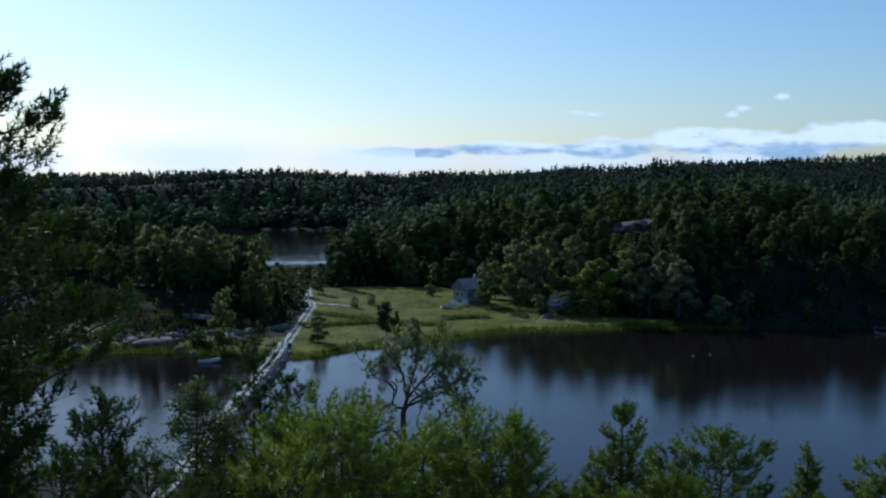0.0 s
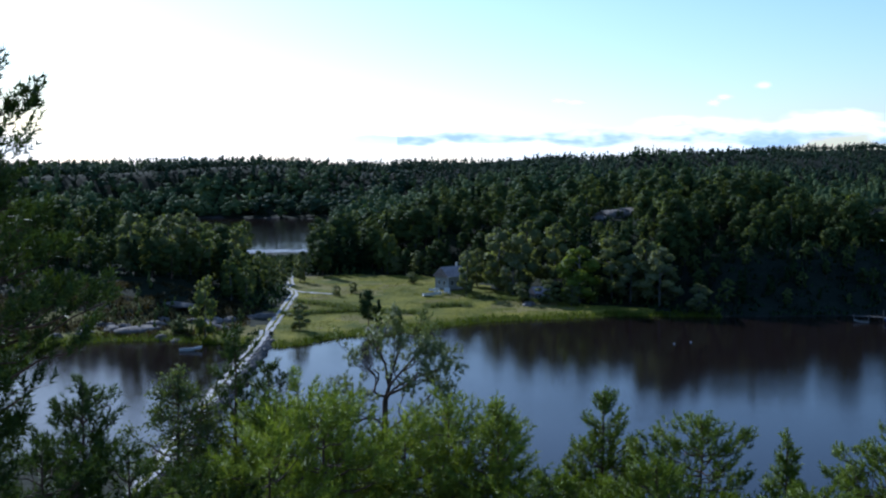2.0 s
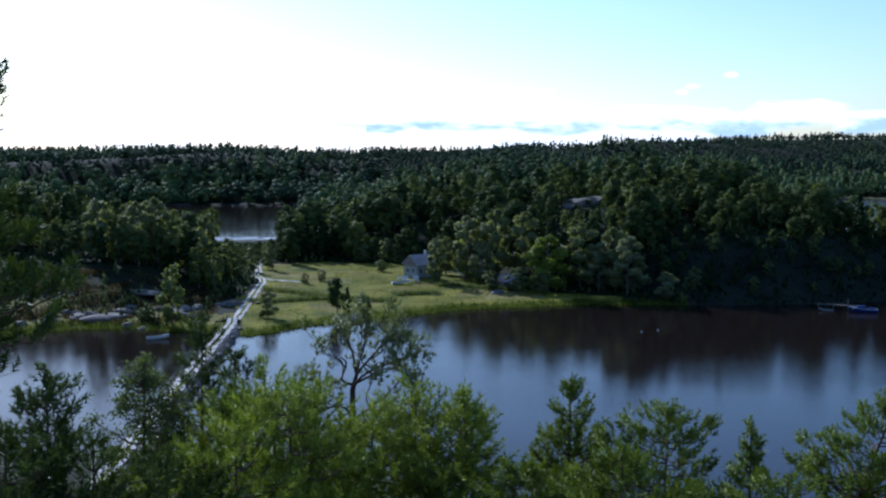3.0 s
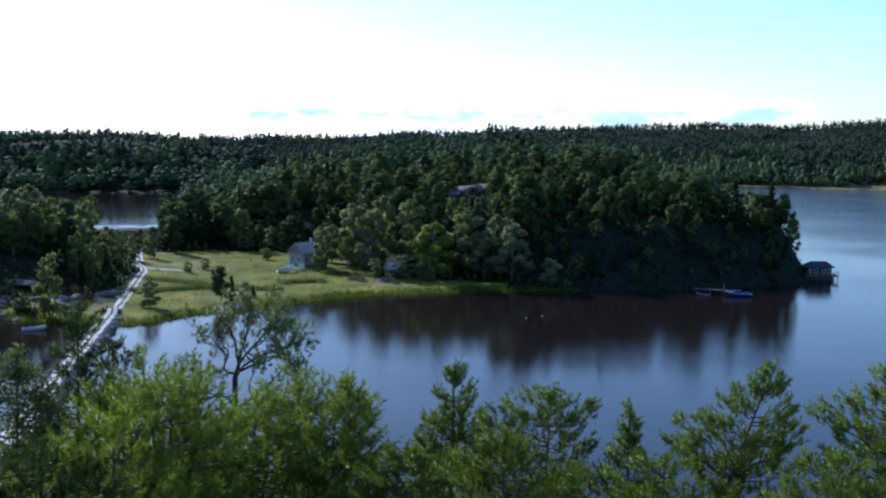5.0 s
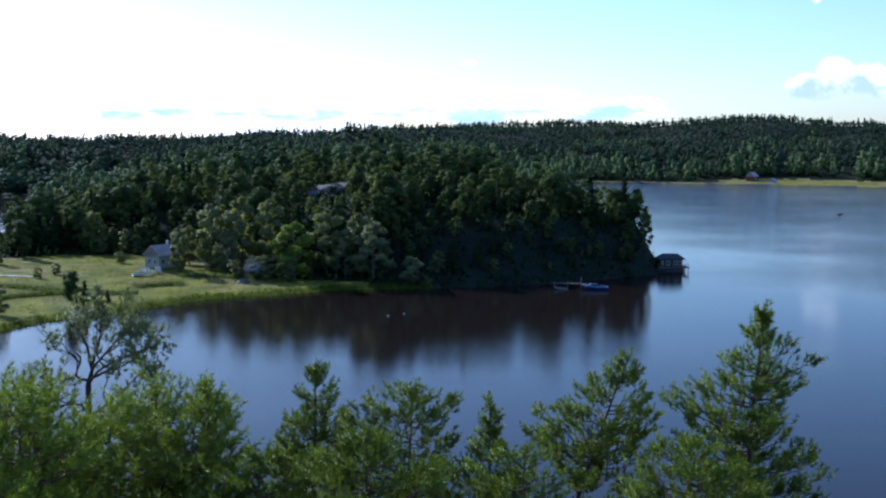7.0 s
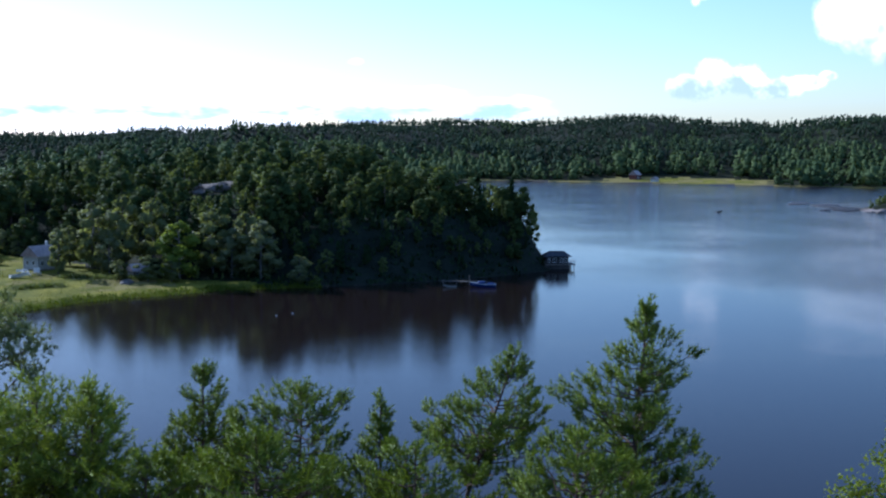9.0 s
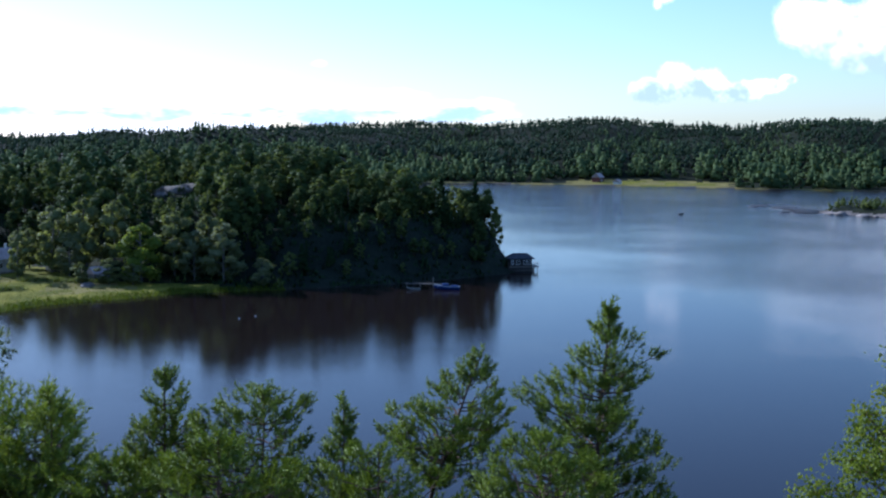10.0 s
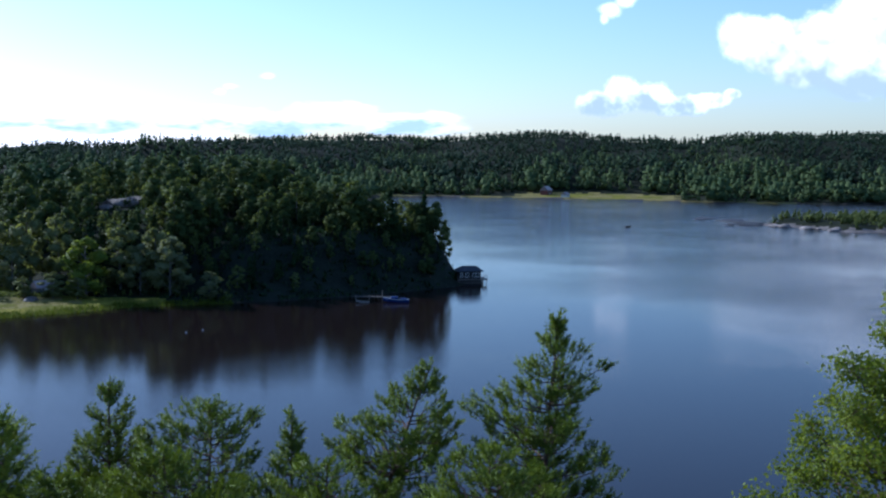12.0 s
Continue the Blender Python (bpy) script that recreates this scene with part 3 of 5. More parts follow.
size = np.clip(0.72 + 0.75 * rng.uniform(size=len(x)) ** 1.4 + 0.22 * waves(x, y, 12, 9.0), 0.45, 1.7) * np.where(z < 6, 1.0, 0.95) * np.where(np.arange(len(x)) >= len(x) - len(fx), 0.5, 1.0) * np.where((x < -75) & (y < 345), 0.72, 1.0)
az = np.degrees(np.arctan2(x, y))
view = (az > -8.9) & (az < -5.6) & (y > 330)                      # a low gap down to the inner lake
size = np.where(view, size * 0.36, size)
low = (az > 7.9) & (az < 10.4) & (np.hypot(x, y) < 374) & (z > 8)      # low growth below a bare outcrop
size = np.where(low, np.clip((EYE - 0.053 * np.hypot(x, y) - z) / 9.8, 0.25, size), size)
keep = ~(view & (y > 405))
x, y, z, size, kind = x[keep], y[keep], z[keep], size[keep], kind[keep]
MID += [far_template(k, s, 66, 0.6, 4, {"round": LEAF, "pine": PINE, "spruce": SPRUCE}[k]) for k, s in (("pine", 11), ("pine", 12), ("pine", 13), ("pine", 14), ("round", 15), ("round", 16), ("round", 17), ("spruce", 18))]
order = np.argsort(np.hypot(x, y))                                # rows behind other crowns get simpler ones
cover = np.full(4000, -90.0)
for i in order:
    dist = math.hypot(x[i], y[i])
    col, half = int((math.degrees(math.atan2(x[i], y[i])) + 60) * 20), max(1, int(math.degrees(1.6 * size[i] / dist) * 20))
    tip = math.degrees(math.atan2(z[i] + 9.5 * size[i] - EYE, dist))
    if tip < cover[col - half:col + half + 1].mean() + 0.25:
        kind[i] += 8
    cover[col - half:col + half + 1] = np.maximum(cover[col - half:col + half + 1], tip - 0.3)
woods("knoll_woods", "dark pine, spruce and birch woods covering a rocky knoll", np.stack([x, y, z - 0.2, size, kind], 1), MID, rng)

# far woods up to the skyline
FAR_KINDS = (("pine", 1), ("pine", 2), ("spruce", 3), ("round", 4), ("round", 5), ("round", 6))
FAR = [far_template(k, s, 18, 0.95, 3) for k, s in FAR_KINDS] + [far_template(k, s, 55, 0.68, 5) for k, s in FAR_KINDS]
x, y = scatter(rng, 58000, -24, 48, 540, 1480)
sd = np.minimum(inside(NORTH_SHORE, x, y), -inside(INNER_LAKE, x, y))
ok = (sd > 3.5) & (np.hypot(x, y) < np.interp(np.degrees(np.arctan2(x, y)), [-30, 8, 18, 60], [1110, 1110, 1400, 1420])) & (bump_at(x, y, 535, 838, 72, 26, -40) < 0.4) & ~((sd < 11) & (x > 365) & (x < 560) & (y > 700))
x, y = x[ok], y[ok]
turn = 0.6
k = thin(x * math.cos(turn) + y * math.sin(turn) + 3 * waves(x, y, 25, 1.0), y * math.cos(turn) - x * math.sin(turn) + 3 * waves(x, y, 31, 5.0), 4.5)
k = k[rng.uniform(size=len(k)) < 0.61 + 0.2 * waves(x[k], y[k], 14, 4.0)]
x, y = x[k], y[k]
z = ground(x, y)
kind = np.where(0.42 + 0.3 * waves(x, y, 26, 3.0) + 0.6 * waves(x, y, 75, 4.0) + 0.15 * rng.normal(size=len(x)) < smoothstep(z, 2, 40) * 0.95, rng.integers(0, 3, len(x)), rng.integers(3, 6, len(x)))
kind = kind + 6 * (np.hypot(x, y) < 860)
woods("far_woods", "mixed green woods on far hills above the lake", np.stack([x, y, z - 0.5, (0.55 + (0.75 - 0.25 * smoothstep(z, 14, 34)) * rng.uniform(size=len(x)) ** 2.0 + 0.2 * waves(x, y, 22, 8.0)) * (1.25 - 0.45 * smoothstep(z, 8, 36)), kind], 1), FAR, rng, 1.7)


# ---------------------------------------------------------------- trees close to the camera
def brushes(crown, base, way, length, out, rng, mat, radius=0.085, blades=24, width=0.0115):
    """Bottle-brush shoots: needles set all round a row of short twigs. out: the way in which each shoot's clump faces."""
    n = len(base)
    t = rng.uniform(0.08, 1.0, (n, blades, 1))
    p = base[:, None] + way[:, None] * length[:, None, None] * t
    r = rng.normal(size=(n, blades, 3))
    r -= (r * way[:, None]).sum(2, keepdims=True) * way[:, None]
    r /= np.linalg.norm(r, axis=2, keepdims=True) + 1e-9
    d = r * 0.8 + way[:, None] * (0.45 + 0.5 * t)
    d /= np.linalg.norm(d, axis=2, keepdims=True)
    e = np.cross(d, rng.normal(size=d.shape))
    e /= np.linalg.norm(e, axis=2, keepdims=True) + 1e-9
    tri = np.stack([p + e * width, p - e * width, p + d * radius * rng.uniform(0.75, 1.35, (n, blades, 1))], 2)
    crown.facets(tri.reshape(-1, 3, 3), (r * 0.9 + out[:, None] * 0.7).reshape(-1, 3), mat, 0.45)


def near_tree(name, label, az, d, top_el, seed, shape, lean=0.0, style="pine", lump=0.35, count=24, per=32, bare=0.0, needle=NEAR_NEEDLE, shoot=1.0, tiers=0.0):
    """A tree on the slope below the camera, its tip at an azimuth, distance and elevation (degrees).
    shape: rows of (metres below the tip, reach to the left, reach to the right); below the last row the stem is bare."""
    rng = np.random.default_rng(seed)
    tx, ty = polar(az, d)
    tz = EYE + d * math.tan(radians(top_el))
    right = np.array([math.cos(radians(az)), -math.sin(radians(az)), 0])
    ahead = np.array([math.sin(radians(az)), math.cos(radians(az)), 0])
    bx, by = tx - lean * right[0], ty - lean * right[1]
    bz = ground_at(bx, by) - 0.3
    height = tz - bz
    root = tagged(new(name), label, "tree")
    root.location = (bx, by, bz)
    trunk, crown = Build(), Build()
    shape = np.array(shape, float)
    depth = shape[-1, 0]
    hs = np.linspace(0, 1, 18)
    bend = np.clip(1 - (1 - hs) * height / (depth * 1.15), 0, 1)
    path = np.outer(bend * lean, right) + np.outer(hs * height, [0, 0, 1])
    path[1:-1] += np.cumsum(rng.normal(0, 0.035, (16, 3)) * [1, 1, 0], 0) * np.sin(np.linspace(0, math.pi, 16))[:, None]
    r0 = 0.007 * height + 0.02
    trunk.tube(path, np.interp(hs, [0, 0.7, 1], [r0, r0 * 0.55, 0.012]), BARK, 8)

    def stem(h):
        return np.array([np.interp(height - h, path[:, 2], path[:, k]) for k in range(3)])

    total = int(count * depth * (0.85 if style == "pine" else 1.0))
    h_all = np.sort(np.concatenate([rng.uniform(0, 1, total) ** 0.8 * depth, [0.0]]))
    if tiers:                                                    # boughs gathered in whorls
        h_all = np.where(h_all < 0.8, h_all, np.clip(np.round(h_all / tiers) * tiers + rng.normal(0, 0.15 * tiers, len(h_all)), 0, depth))
    turn = rng.uniform(0, 6.28)
    for h in h_all:
        if h > 0.9 and rng.uniform() < bare:
            continue
        turn += 2.4 + rng.normal(0, 0.5)
        c, s = math.cos(turn), math.sin(turn)
        left, rgt = np.interp(h, shape[:, 0], shape[:, 1]), np.interp(h, shape[:, 0], shape[:, 2])
        reach = (rgt if c > 0 else left) * abs(c) + 0.5 * (left + rgt) * abs(s)
        reach *= rng.uniform(0.08, 1.0) ** 0.75 if h > 0.06 else 0.1
        way = right * c + ahead * s
        foot = stem(min(h + 0.25 * reach + 0.1, height - 0.2))
        end = stem(h) + way * reach
        u = np.linspace(0, 1, 6)[:, None]
        limb = foot * (1 - u) + end * u + np.sin(u * math.pi) * [0, 0, -0.08] * reach
        limb[1:-1] += rng.normal(0, 0.02 + 0.02 * reach, (4, 3))
        trunk.tube(limb, np.linspace(0.010 + 0.012 * reach, 0.006, 6), BARK, 5)
        if style == "pine":
            n = int((8 + 9 * min(reach, 1.6)) / shoot ** 0.8)
            side = np.cross(way, [0, 0, 1.0])
            u = 1.04 - (0.22 + 0.2 * (reach < 0.6)) * rng.uniform(0, 1, n) ** 1.2 - 0.3 * (rng.uniform(0, 1, n) < 0.2)
            fan = rng.normal(0, 0.13, n) * min(0.4 + reach, 1.25) * shoot
            on = np.stack([np.interp(u, np.linspace(0, 1, 6), limb[:, k]) for k in range(3)], 1)
            at = on + side * fan[:, None] + np.array([0, 0, 1.0]) * rng.normal(0.02, 0.06, (n, 1)) - way * np.abs(fan)[:, None] * 0.3
            aim = way * rng.uniform(0.25, 0.75, (n, 1)) + side * (np.sign(fan) * rng.uniform(0, 0.5, n))[:, None] + np.array([0, 0, 1.0]) * rng.uniform(0.35, 1.0, (n, 1))
            aim /= np.linalg.norm(aim, axis=1)[:, None]
            for p, q in zip(on[::2], at[::2]):
                trunk.tube([p - way * 0.08, q], [0.006, 0.004], BARK, 3)
            ln = rng.uniform(0.15, 0.32, n) * shoot
            face = way * 0.85 + [0, 0, 0.4]
            brushes(crown, at, aim, ln, np.repeat(face[None], n, 0) + aim * 0.3 + (at - at.mean(0)) * 2.0, rng, needle, 0.092 * (0.55 + 0.45 * shoot), int(24 * max(1.0, shoot) ** 0.8))
            continue
        size = lump * rng.uniform(0.6, 1.25) * (0.32 + 0.68 * min(1.0, h / 0.9))
        size = min(size, 0.08 + 0.8 * max(left, rgt))
        n = int(per * (size / lump) ** 1.5) + 3
        g = rng.normal(0, 1, (n, 3))
        g /= np.linalg.norm(g, axis=1)[:, None]
        g[:, 2] = np.abs(g[:, 2]) * 0.9 - 0.22
        tips = end + g * size * [1.15, 1.15, 0.75] * rng.uniform(0.45, 1.0, (n, 1)) - way * size * 0.3
        if style != "pine":
            leaf = 0.030 if style == "leaf" else 0.036
            each = 9 if style == "leaf" else 4
            for p in tips[::3]:
                trunk.tube([end - way * size * 0.4, p], [0.006, 0.003], BARK, 3)
            ctr = np.repeat(tips, each, 0) + rng.normal(0, 0.07, (n * each, 3))
            dd = rng.normal(size=ctr.shape)
            dd /= np.linalg.norm(dd, axis=1)[:, None]
            e = np.cross(dd, rng.normal(size=dd.shape))
            e /= np.linalg.norm(e, axis=1)[:, None]
            sz = leaf * rng.uniform(0.7, 1.4, (n * each, 1))
            quad = np.stack([ctr - dd * sz, ctr + e * sz * 0.6, ctr + dd * sz, ctr - e * sz * 0.6], 1)
            crown.facets(quad, np.repeat(g + [0, 0, 0.3], each, 0), NEAR_LEAF if style == "leaf" else OLIVE_LEAF, 0.6)
    if style == "pine":                                          # the leader's own shoots
        n = 9
        hh = np.linspace(0.02, 0.75, n)
        spin = np.arange(n) * 2.4
        aim = np.stack([np.cos(spin), np.sin(spin), np.full(n, 1.5)], 1)
        aim[0] = (0, 0, 1)
        aim /= np.linalg.norm(aim, axis=1)[:, None]
        brushes(crown, np.array([stem(h) for h in hh]), aim, np.interp(hh, [0, 0.75], [0.12, 0.26]) * shoot, aim + [0, 0, 0.3], rng, needle, 0.07 * (0.5 + 0.5 * shoot))
    part("trunk", trunk.mesh("trunk"), root)
    part("crown", crown.mesh("crown"), root)
    return root


PINE_TREE = "pine_tree"
BUSH = [(0, .25, .25), (.35, .8, .8), (.9, 1.4, 1.4), (1.8, 1.8, 1.8), (3.2, 1.9, 1.9)]
near_tree(PINE_TREE, "slender young pine with a pointed green top", 8.95, 28, -11.7, 1, [(0, .05, .05), (.66, .4, .5), (1.2, .75, .7), (2.0, 1.0, .85), (3.1, 1.3, 1.0), (5, 1.6, 1.4)], count=36)
near_tree(PINE_TREE, "broad green pine crown swept by the wind", 13.8, 26, -12.9, 2, [(0, .3, .5), (.3, .8, 1.0), (.8, 1.5, .8), (1.3, 1.6, .7), (2.4, 1.8, .9), (4, 1.8, 1.2)], count=28, shoot=1.2)
near_tree(PINE_TREE, "thin young pine with a narrow leader", 17.8, 24, -13.5, 3, [(0, .02, .02), (.9, .14, .14), (1.05, .5, .3), (1.4, 1.2, .6), (3.5, 1.5, 1.2)])
near_tree(PINE_TREE, "leaning green pine with an open crown", 24.6, 27, -11.1, 4, [(0, .05, .05), (.5, .45, .45), (1.05, 1.2, .8), (1.6, 1.6, 1.2), (2.1, 1.5, 1.0), (2.7, .8, .9), (3.1, .3, .3)], lean=1.3, count=30, tiers=0.5)
near_tree(PINE_TREE, "tall dense green pine above the water", 31.0, 27, -8.75, 5, [(0, .05, .05), (.5, .3, .3), (1.0, 1.05, 1.05), (1.8, 1.2, .95), (2.2, 1.9, .85), (2.9, 2.2, .95), (4.2, 2.9, 1.3), (6, 2.9, 1.9)], lean=0.3, count=34, shoot=1.15, tiers=0.55)
near_tree(PINE_TREE, "bushy green pine crown on the slope", -6.4, 25, -11.4, 6, BUSH, count=23, shoot=2.1, needle=SUNLIT_NEEDLE, tiers=0.5)
near_tree(PINE_TREE, "bushy green pine crown on the slope", -1.0, 24, -13.6, 7, BUSH, count=23, shoot=2.1, needle=SUNLIT_NEEDLE, tiers=0.5)
near_tree(PINE_TREE, "bushy green pine crown on the slope", -5.1, 23, -12.1, 19, BUSH, count=23, shoot=2.1, needle=SUNLIT_NEEDLE, tiers=0.5)
near_tree(PINE_TREE, "bushy green pine crown on the slope", 1.2, 25, -12.3, 8, BUSH, count=23, shoot=2.1, needle=SUNLIT_NEEDLE, tiers=0.5)
near_tree(PINE_TREE, "bushy green pine with an upright leader", 3.7, 24, -12.7, 18, [(0, .06, .06), (.3, .25, .25), (.8, .8, .6), (1.6, 1.3, .8), (3.4, 1.5, 1.2)], shoot=1.5, needle=SUNLIT_NEEDLE)
near_tree(PINE_TREE, "bushy green pine crown on the slope", -7.8, 21, -14.2, 27, BUSH, count=24, shoot=1.8, needle=SUNLIT_NEEDLE)
near_tree(PINE_TREE, "dark pine with a thin crooked trunk", -9.4, 27, -8.7, 9, [(0, .15, .15), (.4, .45, .45), (1.0, .6, .9), (2.0, .9, 1.2), (3.4, .9, 1.0), (5, .8, .8)], bare=0.3, needle=SHADED_NEEDLE, shoot=1.2)
near_tree(PINE_TREE, "dark slender pine with airy boughs", -7.8, 28, -10.4, 26, [(0, .1, .1), (.5, .4, .5), (1.2, .7, .8), (2.2, .7, .9), (4, .8, .8)], bare=0.3, needle=SHADED_NEEDLE, shoot=1.2)
near_tree(PINE_TREE, "tall pine coloured dark as if backlit, with layered boughs", -22.0, 15, 4.9, 10, [(0, .1, .2), (.4, .5, .65), (.75, .8, .95), (1.1, .7, .75), (1.45, .6, .6), (1.8, .8, .9), (2.2, 1.2, 1.4), (3.3, 1.4, 1.4), (3.9, 1.2, 1.1), (4.6, .8, .7), (6, .6, .5), (9, .4, .4)], count=48, bare=0.1, needle=SHADED_NEEDLE, shoot=1.0, tiers=0.5)
near_tree(PINE_TREE, "low green pine bush on the slope", 11.6, 22, -15.0, 11, BUSH, count=29, shoot=1.3)
near_tree(PINE_TREE, "low green pine bush on the slope", 27.8, 22, -15.2, 12, BUSH, count=29, shoot=1.2)
near_tree(PINE_TREE, "low green pine bush on the slope", 19.6, 22, -15.7, 20, BUSH, count=26, shoot=1.2)
near_tree(PINE_TREE, "low green pine bush on the slope", 6.2, 22, -16.0, 21, BUSH, count=26, shoot=1.3)
near_tree(PINE_TREE, "small dark pine on the slope", -16.7, 21, -10.9, 16, [(0, .1, .3), (.3, .5, .7), (.7, .9, .5), (1.3, 1.0, .45), (1.7, .5, .3), (3, .3, .3)], needle=SHADED_NEEDLE, count=32, shoot=1.1)
near_tree(PINE_TREE, "low olive pine bush under the taller pines", -18.6, 19, -13.9, 31, BUSH, count=24, needle=SHADED_NEEDLE, shoot=1.3)
near_tree(PINE_TREE, "low olive pine bush under the taller pines", -14.6, 19, -14.4, 32, BUSH, count=24, needle=SHADED_NEEDLE, shoot=1.3)
near_tree(PINE_TREE, "low olive pine bush under the taller pines", -11.2, 20, -15.2, 33, BUSH, count=24, needle=SHADED_NEEDLE, shoot=1.3)
near_tree("rowan_tree", "slim broadleaf tree with feathery leaves", -12.2, 26, -10.3, 14, [(0, .2, .2), (.5, .6, .5), (1.2, 1.0, .8), (2.5, 1.1, 1.0), (4, .9, .9)], style="thin", bare=0.2)
near_tree("birch_tree", "leafy bright green birch on the slope", 47.5, 16, -6.3, 15, [(0, .05, .1), (.4, .2, .4), (1.0, .6, .9), (1.7, .8, 1.2), (2.2, 1.3, 1.4), (3.0, 1.7, 1.6), (5, 1.8, 1.8)], style="leaf", lump=0.3, count=34, per=30)


def crooked_pine(name, label, az, d, fork_el, top_el, seed):
    """An open tree whose limbs fork again and again, with brushes of needles at their ends."""
    rng = np.random.default_rng(seed)
    x, y = polar(az, d)
    z0 = ground_at(x, y) - 0.3
    fork = EYE + d * math.tan(radians(fork_el)) - z0
    rise = d * (math.tan(radians(top_el)) - math.tan(radians(fork_el)))
    root = tagged(new(name), label, "tree")
    root.location = (x, y, z0)
    trunk, crown = Build(), Build()
    stem = np.array([(0, 0, 0), (0.15, 0, fork * 0.5), (-0.05, 0.1, fork * 0.8), (0, 0, fork), (0.10, 0, fork + 0.3 * rise), (0.02, 0.1, fork + 0.55 * rise)])
    trunk.tube(stem, [0.16, 0.12, 0.085, 0.07, 0.045, 0.03], BARK, 8)
    ends = []

    def grow(p, way, length, radius, level):
        u = np.linspace(0, 1, 7)[:, None]
        side = np.cross(way, rng.normal(size=3))
        limb = p + way * length * u + side * np.sin(u * math.pi * rng.uniform(0.8, 1.8)) * 0.13 * length + np.array([0, 0, 0.15 * length]) * u ** 2
        trunk.tube(limb, np.linspace(radius, radius * 0.5, 7), BARK, 6)
        if level >= 1:
            ends.extend([limb[k] for k in (4, 6)])
        if level == 4:
            return
        for k in range(3 if level < 1 else 2):
            w = way + rng.normal(0, 0.5, 3) + [0, 0, 0.08]
            w /= np.linalg.norm(w)
            grow(limb[rng.integers(3, 7)], w, length * rng.uniform(0.5, 0.78), radius * 0.55, level + 1)

    for way, at in (((-0.8, 0.1, 0.7), 2.6), ((-0.5, -0.3, 0.9), 3.3), ((0.75, 0.2, 0.75), 3.0), ((0.95, -0.1, 0.4), 2.3), ((0.3, 0.3, 1.0), 4.2), ((-0.2, 0.1, 1.0), 4.8), ((0.6, -0.2, 0.9), 3.9), ((0.9, 0.2, 0.65), 2.7), ((0.8, -0.3, 0.5), 3.4)):
        w = np.array(way) * [1, 1, 0.75] / np.linalg.norm(way)
        foot = np.array([np.interp(at, range(6), stem[:, k]) for k in range(3)])
        grow(foot, w, rise * (0.86 - 0.09 * (at - 2.3)) * (1.12 if w[0] > 0.35 else 0.95), 0.040, 0)
    ends = np.array(ends)
    ends = ends[rng.uniform(size=len(ends)) < np.where(ends[:, 0] > 0.1, 0.75, 0.42)]
    base = np.repeat(ends, 2, 0) + rng.normal(0, 0.07, (len(ends) * 2, 3))
    aim = rng.normal(0, 0.55, base.shape) + [0.1, 0, 0.8]
    aim /= np.linalg.norm(aim, axis=1)[:, None]
    brushes(crown, base, aim, rng.uniform(0.10, 0.22, len(base)), aim + (base - [0, 0, fork + 0.4 * rise]) * 0.3, rng, GREY_NEEDLE, 0.085, 20)
    part("trunk", trunk.mesh("trunk"), root)
    part("crown", crown.mesh("crown"), root)
    return root


crooked_pine(PINE_TREE, "open crooked old pine with sparse needle tufts", -2.0, 29, -12.0, -9.6, 13)


# ---------------------------------------------------------------- single trees round the meadow and along the shore
def paint(name, colour, rough=0.6, metal=0.0):
    dark = tuple(c * 0.72 for c in colour)
    return material(name, dark, colour, 0.8, rough, 0.15, 8, metal=metal)


HEATH = material("heather", (0.035, 0.028, 0.014), (0.13, 0.105, 0.045), 0.15, 0.95, 0, 10, 0.2, spec=0.05)
BRIGHT_LEAF = material("bright_leaves", (0.12, 0.175, 0.028), (0.28, 0.325, 0.06), 0.1, 0.6, 0, 15, 0.5, by_piece=0.1, spec=0.1)
BIRCH_LEAF = material("meadow_birch_leaves", (0.11, 0.135, 0.055), (0.27, 0.29, 0.13), 0.12, 0.6, 0, 12, 0.45, by_piece=0.1, spec=0.1)
PALE_LEAF = material("pale_willow_leaves", (0.12, 0.14, 0.07), (0.30, 0.32, 0.17), 0.1, 0.6, 0, 15, 0.45, by_piece=0.1, spec=0.1)


def single(kind, mat, seed, name, label):
    """A template tree as a thing of trunk and crown, stored out of the way until copied."""
    trunk, crown = tree_template(kind, seed, 1900, 0.30)
    root = tagged(new(name), label, "tree")
    crown.f = [(f, mat or m) for f, m in crown.f]
    part("trunk", trunk.mesh("trunk"), root)
    part("crown", crown.mesh("crown"), root)
    return root


def upright(az, d, height, wide=1.0, turn=0.0, sink=0.1):
    x, y = polar(az, d)
    s = height / 9.8
    return Matrix.Translation((x, y, ground_at(x, y) - sink)) @ Matrix.Rotation(turn, 4, "Z") @ Matrix.Diagonal((s * wide, s * wide, s, 1))


